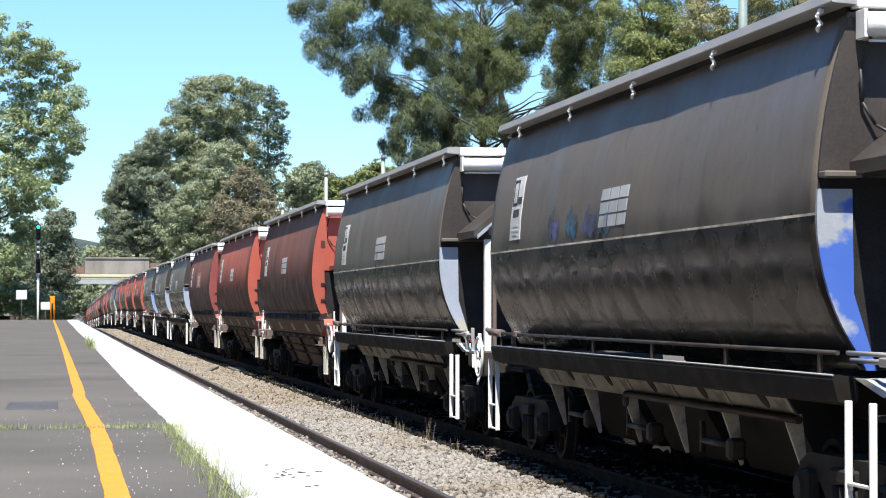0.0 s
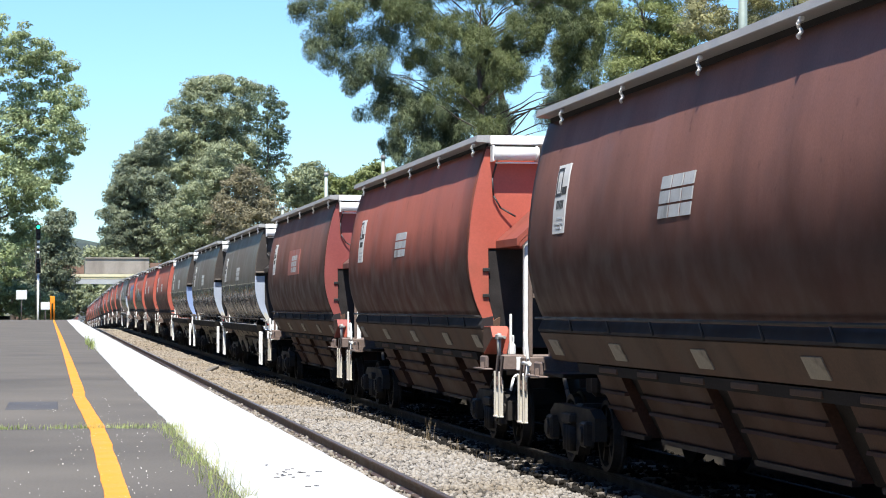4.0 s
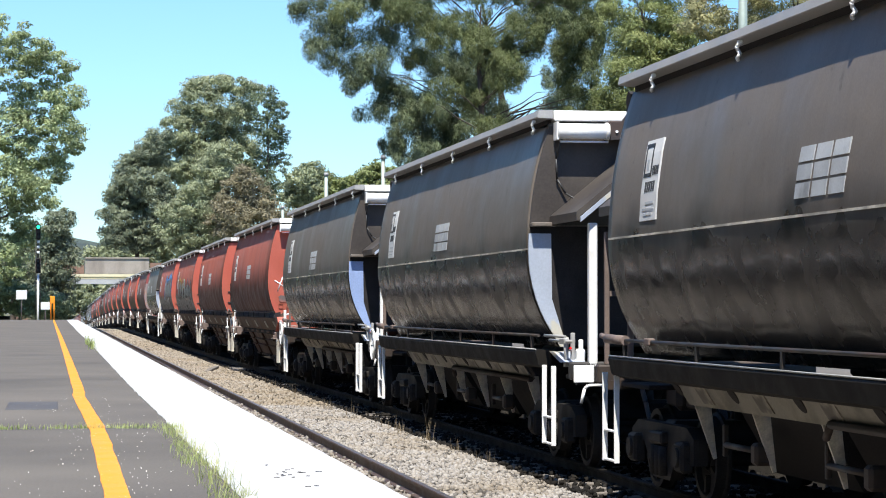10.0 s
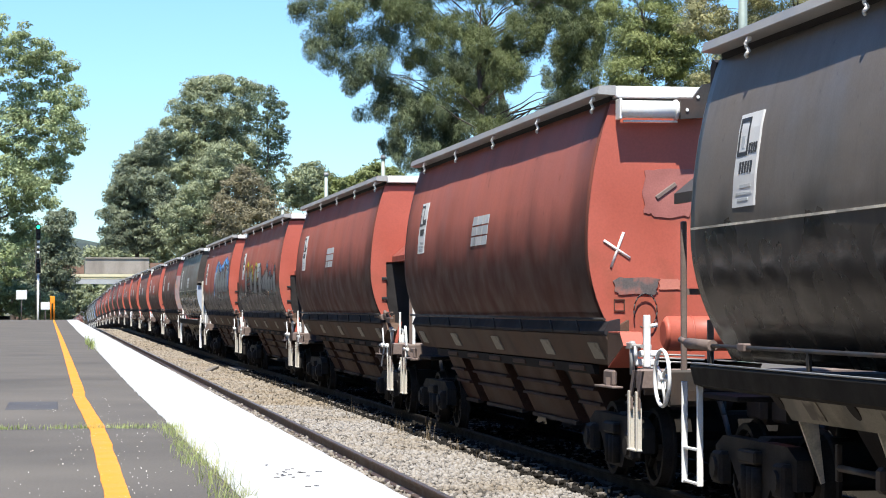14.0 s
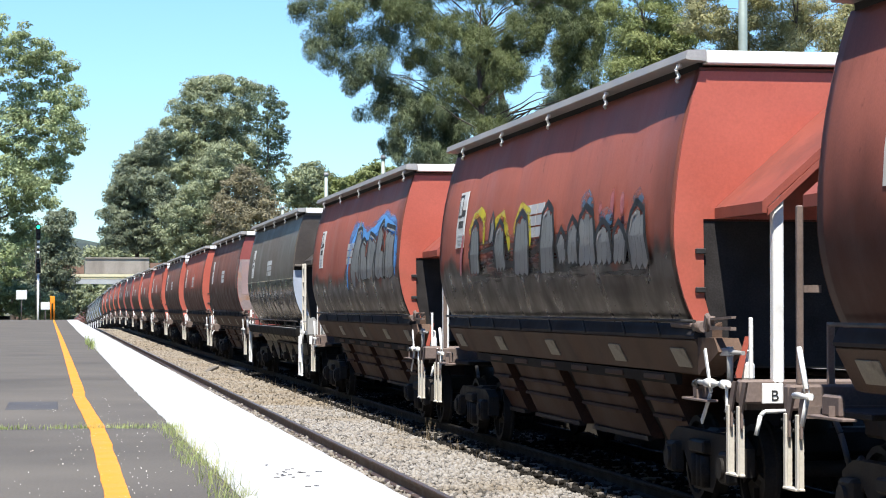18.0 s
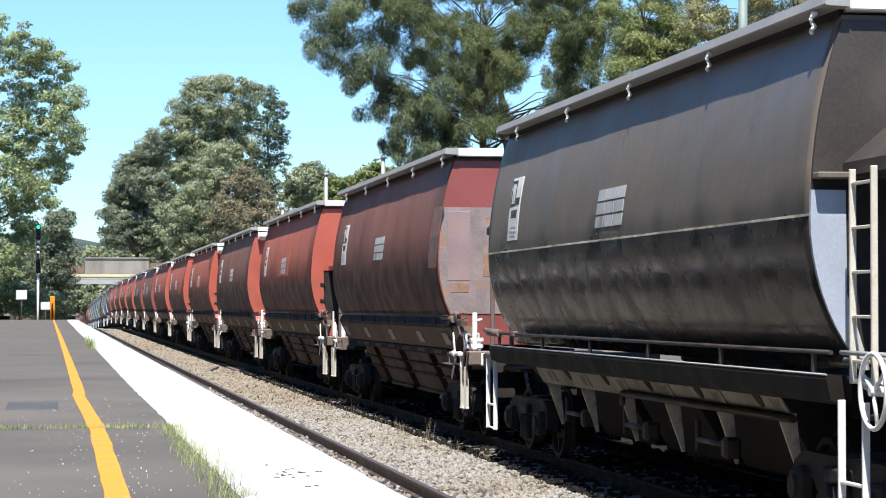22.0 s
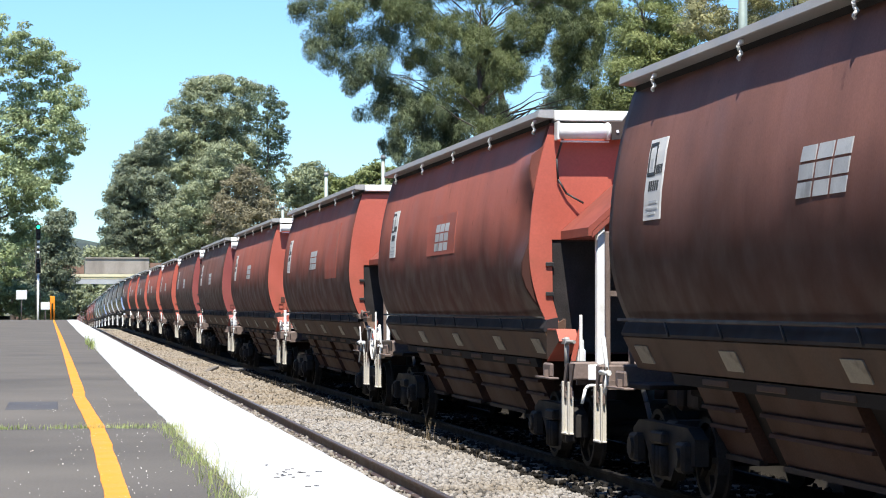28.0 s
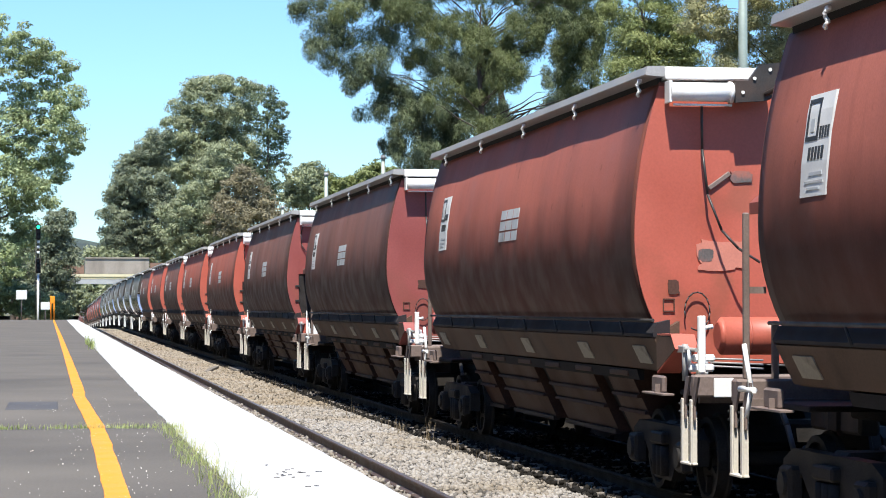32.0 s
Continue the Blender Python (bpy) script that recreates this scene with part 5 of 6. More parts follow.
        for y in (-2.9, 0.0, 2.9):
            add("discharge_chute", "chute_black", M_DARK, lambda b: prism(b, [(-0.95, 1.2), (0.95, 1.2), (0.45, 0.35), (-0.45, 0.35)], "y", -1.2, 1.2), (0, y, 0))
            if not far:
                add("gate_gear", "gate_gear", M_STEEL, lambda b: (rod(b, (-0.95, -0.5, 0.62), (-0.95, 0.55, 0.62), 0.03, n=6), box(b, (-0.95, -0.55, 0.6), (0.16, 0.16, 0.2), bevel=0.03), box(b, (-0.95, 0.55, 0.66), (0.05, 0.06, 0.3), bevel=0.01)), (0, y + 0.6, 0))
    else:
        for s in (-1, 1):
            add("side_sill", f"sill_red{s}", M_SILLFACE, lambda b: prism(b, [(s * 1.02, 1.76), (s * 1.25, 1.63), (s * 1.28, 1.59), (s * 1.12, 1.27), (s * 1.04, 1.25), (s * 1.02, 1.55)], "y", -6.75, 6.7), label="deep sloping side sill")
            add("sill_top", f"sill_top{s}", M_LEDGESHADE, lambda b: prism(b, [(s * 1.25, 1.745), (s * 1.3, 1.635), (s * 1.29, 1.605), (s * 1.12, 1.605), (s * 1.12, 1.775)], "y", -6.76, 6.71), label="blue-black ledge with its shade and sky tint in the colour")
        add("sill_step", "sill_step", M_SILLFACE, lambda b: prism(b, [(-6.78, 1.27), (-7.45, 1.5), (-7.3, 1.62), (-6.76, 1.62)], "x", -1.26, -1.03), label="red sill end gusset")
        add("sill_line", "sill_line", M_DARK, lambda b: prism(b, [(-1.11, 1.25), (-1.03, 1.25), (-1.03, 1.14), (-1.08, 1.14)], "y", -5.4, 5.4))
        if not far:
            for y in (-6.0, -3.45, -0.2, 3.05, 6.1):
                add("marker", "marker_red", M_MARK, lambda b: box(b, (-1.203, 0, 1.42), (0.012, 0.5, 0.2), Euler((0, -0.464, 0)).to_matrix()), (0, y, 0), "faded cream marker")
            add("sill_pipe", "sill_pipe", M_STEEL, lambda b: rod(b, (-1.33, -6.9, 1.77), (-1.33, 6.7, 1.77), 0.018, n=6))
        for y, h in ((-4.27, 0.58), (-1.67, 1.32), (1.67, 1.32), (4.27, 0.58)):
            o = add("discharge_chute", f"chute_red{h}", M_SILL, lambda b: prism(b, [(-1.06, 1.24), (1.06, 1.24), (0.7, 0.47), (-0.7, 0.47)], "y", -h, h), (0, y, 0), "grimy sloping discharge hopper")
            if not far:
                for z, x in ((0.95, 0.925), (0.77, 0.84)):
                    add("rib", f"rib{z}{h}", M_SILL, lambda b: prism(b, [(-x - 0.045, z - 0.02), (-x - 0.04, z + 0.012), (-x + 0.02, z + 0.03), (-x + 0.02, z - 0.02)], "y", -h + 0.01, h - 0.01), parent=o)
                add("lower_lip", f"lower_lip{h}", M_GRIME, lambda b: box(b, (-0.71, 0, 0.47), (0.08, 2 * h, 0.05)), parent=o)
        for y in (-3.34, 0.0, 3.34):
            # solid black filler: shade between the hoppers put into its colour
            add("partition", "partition", M_DARK, lambda b: prism(b, [(-0.96, 1.24), (0.96, 1.24), (0.55, 0.45), (-0.55, 0.45)], "y", -0.345, 0.345), (0, y, 0), "black filler with the shade of the gap between hoppers")
        if not far:
            for y in (-4.6, -2.9, -1.2, 0.5, 2.2, 3.9):
                add("sill_clip", "sill_clip", M_SILLFACE, lambda b: box(b, (-1.1, 0, 1.2), (0.03, 0.8, 0.06), bevel=0.008), (0, y, 0))
        if not far:
            for y in (-5.6, -4.2, -2.4, -0.6, 1.2, 3.0, 4.8):
                add("ledge_strut", "ledge_strut", M_STEEL, lambda b: rod(b, (-1.33, 0.06, 1.77), (-1.325, -0.08, 1.62), 0.014, n=5), (0, y, 0))
            if not cyl:
                add("release_rod", "release_rod", M_DUSTY, lambda b: (rod(b, (-1.25, -6.75, 1.73), (-1.25, -5.9, 1.74), 0.04, n=8), rod(b, (-1.25, -6.95, 1.72), (-1.25, -6.7, 1.72), 0.055, n=8), box(b, (-1.25, -7.05, 1.76), (0.05, 0.1, 0.16), Euler((0.5, 0, 0)).to_matrix(), bevel=0.015),
                rod(b, (-1.23, -7.12, 1.69), (-1.23, -7.12, 1.82), 0.035, n=8), box(b, (-1.23, -7.45, 1.8), (0.045, 0.72, 0.022), Euler((-0.03, 0, 0)).to_matrix()), box(b, (-1.23, -7.45, 1.71), (0.05, 0.72, 0.03))), label="dusty hopper release gear")
                add("uncoupling_lever", "uncoupling_lever", M_WHITE, lambda b: (box(b, (-1.31, -7.28, 1.325), (0.02, 0.05, 0.44), Euler((-0.47, 0, 0)).to_matrix(), bevel=0.004), box(b, (-1.315, -7.235, 0.995), (0.02, 0.05, 0.4), Euler((0.82, 0, 0)).to_matrix(), bevel=0.004),
                rod(b, (-1.33, -8.0, 1.225), (-1.33, -7.05, 1.22), 0.022, n=8), rod(b, (-1.33, -7.5, 1.223), (-1.33, -7.3, 1.222), 0.042, n=8), rod(b, (-1.33, -7.95, 1.225), (-1.33, -7.8, 1.224), 0.04, n=8), box(b, (-1.33, -7.93, 1.1), (0.02, 0.04, 0.24), bevel=0.004)), label="white uncoupling lever")
                add("lever_grip", "lever_grip", M_INK, lambda b: rod(b, (-1.33, -7.05, 1.22), (-1.33, -6.92, 1.2), 0.036, n=8))
            add("uncoupling_lever", "uncoupling_lever_far", M_WHITE, lambda b: (rod(b, (-1.3, 7.5, 1.58), (-1.3, 7.3, 1.2), 0.024, n=5), rod(b, (-1.3, 7.62, 1.2), (-1.3, 7.22, 1.2), 0.03, n=6), rod(b, (-1.3, 7.3, 1.2), (-1.3, 7.5, 0.86), 0.022, n=5)), label="white uncoupling lever")
            for y in (-6.95, 6.75):
                add("side_pad", "side_pad", M_DUSTY, lambda b: (box(b, (-1.28, 0, 1.15), (0.05, 0.42, 0.17), bevel=0.02), box(b, (-1.31, -0.05, 1.06), (0.12, 0.8, 0.022), bevel=0.005), box(b, (-1.31, -0.1, 1.11), (0.09, 0.025, 0.09))), (0, y, 0), "dusty steel jacking pad")
            if cyl:
                add("gusset_face", "gusset_face" + paint, end_m, lambda b: prism(b, [(-7.46, 1.5), (-7.47, 1.5), (-7.31, 1.64), (-6.8, 1.64), (-6.8, 1.625), (-7.3, 1.625)], "x", -1.262, -1.028), label="clean red face of the sill end")
                add("gusset_face", "gusset_front" + paint, end_m, lambda b: prism(b, [(-7.455, 1.49), (-7.475, 1.5), (-6.8, 1.25), (-6.8, 1.265)], "x", -1.262, -1.028))
            add("end_gusset", "end_gusset" + paint, M_REDEND, lambda b: prism(b, [(-1.16, 1.27), (-1.1, 1.27), (-1.02, 1.64), (-1.06, 1.64)], "y", -7.62, -7.59), label="narrow red end gusset")
    # end platforms, headstocks, couplers
    for s in (-1, 1):
        rz = (0, 0, 0) if s < 0 else (0, 0, math.pi)
        add("headstock", "headstock" + kind, M_DUSTY if kind == "red" else M_STEEL, lambda b: (box(b, (0, -8.0, 1.165), (2.5, 0.14, 0.21), bevel=0.02), box(b, (0, -7.9, 1.05), (2.3, 0.06, 0.1))), rot=rz)
        add("end_floor", "end_floor", M_DARK, lambda b: box(b, (0, -7.3, 1.06), (2.0, 1.24, 0.05), bevel=0.01), rot=rz)
        add("coupler", "coupler", M_STEEL, lambda b: (box(b, (0, -8.3, 0.88), (0.2, 0.62, 0.24), bevel=0.03), box(b, (0.03, -8.58, 0.88), (0.34, 0.2, 0.3), bevel=0.06)), rot=rz)
        if not far:
            add("air_hose", "air_hose", M_INK, lambda b: pipe(b, [(-0.4, -8.05, 0.95), (-0.42, -8.3, 0.8), (-0.4, -8.5, 0.5), (-0.34, -8.62, 0.62)], 0.03, 6), rot=rz)
    add("centre_beam", "centre_beam", M_DARK, lambda b: box(b, (0, 0, 1.08), (0.5, 15.6, 0.3), bevel=0.02))
    add("number_plate", "end_plate" + kind, M_WHITE, lambda b: box(b, (-1.1 if kind == "black" else -0.965, -8.09, 1.13 if kind == "black" else 1.15), (0.24 if kind == "black" else 0.19, 0.03, 0.2 if kind == "black" else 0.18), bevel=0.008), label="small white end plate")
    if n in (10, 12, 14):
        part("letter", plate_letter(), None, w).matrix_basis = pose(-1.12 if n == 12 else -0.985, -8.108, 1.09, 90, 0, 0)
    if kind == "black":
        for y in (-7.25, 7.0):
            o = add("step_ladder", "ladder_stile", M_WHITE, build_stile, (-1.33, y - 0.26, 0), "white step ladder")
            add("stile", "ladder_stile", M_WHITE, build_stile, (0, 0.52, 0), parent=o)
            for z in (0.29, 0.6):
                add("rung", "ladder_rung", M_WHITE, build_rung, (0, 0.26, z), parent=o)
    else:
        for y in (-8.12, 7.62):
            o = add("step_stirrup", "step_stirrup", M_TANWHITE, build_stirrup, (-1.33, y, 0), "worn white step stirrup")
            if not far:
                for k in (-1, 1):
                    add("stirrup_bracket", f"stirrup_bracket{k}", M_DUSTY, lambda b: prism(b, [(k * 0.15 - 0.05, 0.86), (k * 0.15 + 0.05, 0.86), (k * 0.15 + 0.05, 1.0), (k * 0.15 - 0.08, 1.26), (k * 0.15 - 0.2, 1.26), (k * 0.15 - 0.05, 1.0)], "x", 0.012, 0.032), parent=o)
                    for z in (0.93, 1.0):
                        add("bolt", "stirrup_bolt", M_INK, lambda b: rod(b, (-0.034, 0, 0), (-0.026, 0, 0), 0.014, n=6), (0, k * 0.15, z), parent=o)
    if end == "hood":
        add("brake_lever", "brake_lever", M_WHITE, lambda b: pipe(b, [(-1.18, -8.3, 0.8), (-1.14, -8.3, 0.97), (-1.1, -8.3, 1.005), (-0.89, -8.3, 1.01), (-0.84, -8.3, 1.12)], 0.02, 6), label="white bent brake lever")
    if n in (0, 1, 6, 7, 16):
        add("handwheel", "handwheel", M_WHITE, build_handwheel, (-1.36, 7.95, 1.22), "white spoked brake handwheel")
        add("wheel_bracket", "wheel_bracket", M_STEEL, lambda b: box(b, (0.2, 0, -0.1), (0.3, 0.12, 0.35), bevel=0.02), (-1.36, 7.95, 1.22))
    if kind == "red":
        if end == "hood":
            add("end_stand", "end_stand_hood", M_WHITE, lambda b: (box(b, (-1.1, -7.9, 1.54), (0.034, 0.04, 0.54), bevel=0.008)), label="short white post")
    if not far:
        add("valve_box", "valve_box", M_WHITE, lambda b: (box(b, (-1.02, -7.55, 1.33), (0.1, 0.12, 0.16), bevel=0.02), box(b, (-1.0, -7.5, 1.46), (0.05, 0.06, 0.12), bevel=0.012)), label="white brake valve")
        if kind == "black":
            add("reflector", "reflector", M_REFLECT, lambda b: rod(b, (-1.16, -7.66, 1.42), (-1.16, -7.62, 1.42), 0.017, n=8), label="small red reflector")
    if not far:
        add("end_pipe", "end_pipe", M_CAP, lambda b: (rod(b, (-1.2, -8.0, 1.5), (-1.2, -6.7, 1.5), 0.022, n=6), rod(b, (-1.2, -7.6, 1.2), (-1.2, -7.6, 1.55), 0.03, n=6), box(b, (-1.2, -7.5, 1.5), (0.06, 0.3, 0.07), bevel=0.01)))
    # bogies
    sets = []
    for y in (-6.1, 6.1):
        bg = add("bogie", "bogie_bolster", M_BOGIE, lambda b: (box(b, (0, 0, 0.62), (1.9, 0.4, 0.26), bevel=0.04), rod(b, (0, 0, 0.7), (0, 0, 0.95), 0.25, n=12)), (0, y, 0), "three-piece cast steel bogie")
        for s in (-1, 1):
            add("side_frame", "side_frame", M_BOGIE, build_side_frame, (s * 0.95, 0, 0), parent=bg, rot=(0, 0, 0 if s < 0 else math.pi))
        for dy in (-0.92, 0.92):
            sets.append(add("wheelset", "wheelset", M_BOGIE, build_wheelset, (0, dy, 0.415), parent=bg))
    # signwriting on the camera's side
    po = {17: 0.38}.get(n, 0.15 if kind == "black" else 0.05)
    add("number_board", "number_board", M_PLATE, side_decal(2.74, 3.53, 4.55, 5.15, 0.002), (0, po, 0), label="white data plate")
    if not far:
        bars = [(3.46, 0.035, 4.83, 5.12), (3.17, 0.035, 4.83, 5.12), (3.2, 0.27, 5.08, 5.12), (3.2, 0.27, 4.83, 4.87), (3.24, 0.1, 4.93, 5.02)]
        bars += [(3.18, 0.09, 4.58 + 0.06 * k, 4.62 + 0.06 * k) for k in range(4)] + [(3.02, 0.1, 4.66 + 0.075 * k, 4.71 + 0.075 * k) for k in range(5)]
        bars += [(2.9, 0.025, 4.65, 4.95), (2.84, 0.02, 4.62, 5.05), (2.79, 0.02, 4.7, 5.0)]
        for k, (z, h, y0, y1) in enumerate(bars):
            add("print_bar", f"print_bar{k}", M_INK if k < 14 and k != 4 else M_LOGO, side_decal(z, z + h, y0, y1, 0.006, nz=2, skirt=0.002), (0, po, 0))
    if n in (4, 14, 16):
        add("logo_patch", "logo_patch" + paint, M_PATCHRED if paint == "red" else M_PATCH, side_decal(2.68, 3.28, -1.3, 1.2, 0.0, skirt=0.005), label="overpainted patch behind the lettering")
    for k in range(3):
        yy = 0.48 - 0.4 * k
        for z0 in (2.74, 2.88, 3.02):
            add("logo_bar", f"logo_bar{k}{z0}", M_LOGO, side_decal(z0, z0 + 0.118, yy - 0.34 - 0.25 * (z0 - 2.74), yy - 0.25 * (z0 - 2.74), 0.002, 0.25, nz=2, skirt=0.008))
    if kind == "black" and not far:
        add("hatch_lever", "hatch_lever", M_DARK, lambda b: prism(b, [(6.62, 4.12), (6.74, 4.16), (6.82, 4.1), (6.8, 3.6), (6.68, 3.62), (6.66, 3.9)], "x", -1.2, -1.14), label="black hatch lever")
    if kind == "black":
        add("weld_seam", "weld_seam", M_FIN, side_decal(2.595, 2.615, -6.58, 6.58, 0.0, nz=1), label="pale weld seam along the barrel")
    return w, sets


def stroke(path, width, lift):
    """A sprayed band along points (y, z), bent round the camera's side of the barrel."""
    def make(bm):
        cover = bm.verts.layers.float.new("cover")
        pts = []
        for (a, b) in zip(path, path[1:]):
            n = max(2, int(math.hypot(b[0] - a[0], b[1] - a[1]) / 0.09))
            pts += [(a[0] + (b[0] - a[0]) * k / n, a[1] + (b[1] - a[1]) * k / n) for k in range(n)]
        pts.append(path[-1])
        prev = None
        for k, p in enumerate(pts):
            q0, q1 = pts[max(0, k - 1)], pts[min(len(pts) - 1, k + 1)]
            d = math.hypot(q1[0] - q0[0], q1[1] - q0[1]) or 1
            ny, nz = -(q1[1] - q0[1]) / d, (q1[0] - q0[0]) / d
            ends = k in (0, len(pts) - 1)
            w = width * 0.5 * (0.9 + 0.1 * math.sin(k * 0.7)) * (0.6 if ends else 1)
            cur = []
            for j in range(5):
                o = w * (j / 2 - 1)
                yy, zz = p[0] + ny * o, p[1] + nz * o
                v = bm.verts.new((-girth(zz) - lift - 0.008, yy, zz))
                v[cover] = 0.0 if ends or j in (0, 4) else 1.0
                cur.append(v)
            cur += [bm.verts.new(v.co + Vector((0.006, 0, 0))) for v in reversed(cur)]
            if prev:
                for j in range(10):
                    bm.faces.new((prev[j], prev[(j + 1) % 10], cur[(j + 1) % 10], cur[j]))
            else:
                bm.faces.new(cur[::-1])
            prev = cur
        bm.faces.new(prev)
    return make


M_SPRAY_Y = mat("yellow_spray", (0.62, 0.56, 0.05), 0.5, 0, 0.15, 3, 60, 0.05, spec=0.2)
M_SPRAY_B = mat("blue_spray", (0.12, 0.38, 0.82), 0.5, 0, 0.15, 2, 60, 0.05)
M_SPRAY_S = mat("silver_spray", (0.27, 0.28, 0.28), 0.4, 0.1, 0.15, 1.2, 60, 0.05, spec=0.3, stain=SOOT, stain_amt=0.4, stain_size=1.4, stain_edge=(0.52, 0.75))
M_SPRAY_W = mat("pale_silver_spray", (0.5, 0.5, 0.5), 0.45, 0.1, 0.2, 3, 60, 0.05, stain=SOOT, stain_amt=0.6, stain_size=2.5)
M_MIST = mat("thin_blue_overspray", (0.12, 0.34, 0.75), 0.55, 0, 0.2, 2, 60, 0.02)
M_SPRAY_K = mat("black_spray", (0.025, 0.027, 0.03), 0.5, 0, 0.2, 3, 60, 0.05)
M_SPRAY_P = mat("faded_violet_spray", (0.15, 0.16, 0.36), 0.45, 0, 0.25, 2.5, 60, 0.05, stain=(0.05, 0.047, 0.044), stain_amt=0.8, stain_size=2.6, stain_edge=(0.42, 0.58))
M_SPRAY_T = mat("faded_teal_spray", (0.08, 0.22, 0.36), 0.45, 0, 0.25, 2.5, 60, 0.05, stain=(0.05, 0.047, 0.044), stain_amt=0.8, stain_size=2.6, stain_edge=(0.42, 0.58))


def thin_out(m, lo, hi, top):
    """Thin, uneven coat of spray: the paint below shows through in places."""
    nd = m.node_tree.nodes
    t, r = nd.new("ShaderNodeTexNoise"), nd.new("ShaderNodeMapRange")
    t.inputs["Scale"].default_value, t.inputs["Detail"].default_value = 3.0, 6.0
    r.inputs[1].default_value, r.inputs[2].default_value, r.inputs[4].default_value = lo, hi, top
    m.node_tree.links.new(t.outputs["Fac"], r.inputs[0])
    m.node_tree.links.new(r.outputs[0], nd["Principled BSDF"].inputs["Alpha"])


def soft_edge(m, width):
    """Spray fades out towards the edge of its stroke; width: share of the stroke over which it fades."""
    nd, ln = m.node_tree.nodes, m.node_tree.links
    at, r, mul = nd.new("ShaderNodeAttribute"), nd.new("ShaderNodeMapRange"), nd.new("ShaderNodeMath")
    at.attribute_name, mul.operation = "cover", "MULTIPLY"
    r.interpolation_type = "SMOOTHSTEP"
    r.inputs[1].default_value, r.inputs[2].default_value = 0.02, width
    ln.new(at.outputs["Fac"], r.inputs[0])
    ln.new(r.outputs[0], mul.inputs[0])
    alpha = nd["Principled BSDF"].inputs["Alpha"]
    if alpha.is_linked:
        ln.new(alpha.links[0].from_socket, mul.inputs[1])
    else:
        mul.inputs[1].default_value = 1.0
    ln.new(mul.outputs[0], alpha)


thin_out(M_MIST, 0.3, 0.55, 0.85)
thin_out(M_SPRAY_Y, 0.3, 0.5, 0.85)
thin_out(M_SPRAY_P, 0.32, 0.52, 0.85)
thin_out(M_SPRAY_T, 0.32, 0.52, 0.85)
M_SCRAWL = mat("thin_black_spray", (0.03, 0.03, 0.032), 0.4, 0, 0.2, 3, 60, 0.05)
thin_out(M_SCRAWL, 0.42, 0.55, 0.8)
M_SPRAY_PINK = mat("pink_spray", (0.5, 0.16, 0.17), 0.5, 0, 0.15, 3, 60, 0.05)
for m, wd in ((M_MIST, 1.0), (M_SPRAY_Y, 0.7), (M_SPRAY_B, 0.9), (M_SPRAY_S, 0.3), (M_SPRAY_W, 0.6), (M_SPRAY_K, 0.4), (M_SPRAY_P, 0.9), (M_SPRAY_T, 0.9), (M_SCRAWL, 0.6), (M_SPRAY_PINK, 0.8)):
    soft_edge(m, wd)
LIFT = {"sprayed_mist": 0.0, "sprayed_cloud": 0.003, "sprayed_fill": 0.0, "letter_fill": 0.006, "letter_outline": 0.01, "letter_highlight": 0.014}


def sprayed(w, paths, width, layers, name="graffiti"):
    """Abstract sprayed strokes, widest layer lowest."""
    for i, path in enumerate(paths):
        base = None
        for k, (m, f) in enumerate(layers):
            bm = bmesh.new()
            stroke(path, width * f, LIFT.get(name, 0.002) + 0.003 * k + 0.0006 * (i % 4))(bm)
            base = part(name if k == 0 else "fill", bm, m, w if k == 0 else base, "sprayed graffiti strokes" if k == 0 else "")


# one entry a wagon, from the front of the train: paint, camera-side end, drum under the roof end, body shape
CONSIST = [("black", "hood", 1, 0), ("black", "hood", 1, 1), ("black", "hood", 1, 0), ("brown", "hood", 1, 0), ("red", "hood", 1, 1), ("brown", "hood", 1, 0),
           ("black", "hood", 1, 1), ("black", "hood", 1, 0), ("black", "hood", 1, 1), ("red", "flat", 1, 0), ("red", "hood", 0, 1), ("red", "hood", 0, 3),
           ("red", "hood", 0, 1), ("black", "hood", 0, 0), ("brown", "flat", 0, 1), ("red", "hood", 0, 0), ("brown", "flat", 1, 1), ("red", "hood", 1, 2),
           ("red", "hood", 0, 0), ("red", "flat", 1, 1), ("brown", "flat", 1, 0), ("brown", "hood", 1, 1), ("red", "hood", 1, 0), ("red", "hood", 1, 1),
           ("brown", "hood", 1, 0), ("red", "hood", 0, 1), ("brown", "flat", 0, 0), ("black", "hood", 0, 1)]
CONSIST += [("black", "hood", 0, k % 2) for k in range(7)] + [("brown", "hood", 0, k % 2) for k in range(6)] + [("red", "hood", 0, 1), ("black", "hood", 0, 0)] * 2
CONSIST += [("brown", "hood", 0, 0)] * 5
M_PRIMER = mat("patched_primer", (0.27, 0.215, 0.205), 0.55, 0, 0.18, 3, 40, 0.1, stain=(0.38, 0.2, 0.11), stain_amt=0.55, stain_size=2.4, stain_edge=(0.54, 0.64))
M_LILAC = mat("lilac_primer", (0.31, 0.225, 0.22), 0.6, 0, 0.12, 2, 40, 0.1, stain=(0.4, 0.22, 0.13), stain_amt=0.4, stain_size=2.2, stain_edge=(0.56, 0.66))
M_OCHRE = mat("rusty_ochre_primer", (0.28, 0.16, 0.1), 0.65, 0, 0.2, 3, 40, 0.15, stain=(0.36, 0.28, 0.27), stain_amt=0.6, stain_size=5)
M_GREYPATCH = mat("scuffed_grey", (0.13, 0.115, 0.11), 0.55, 0, 0.25, 5, 50, 0.1, stain=(0.4, 0.12, 0.08), stain_amt=0.7, stain_size=5)
M_MAUVE = mat("mauve_overpaint", (0.34, 0.125, 0.105), 0.55, 0, 0.15, 3, 50, 0.1)
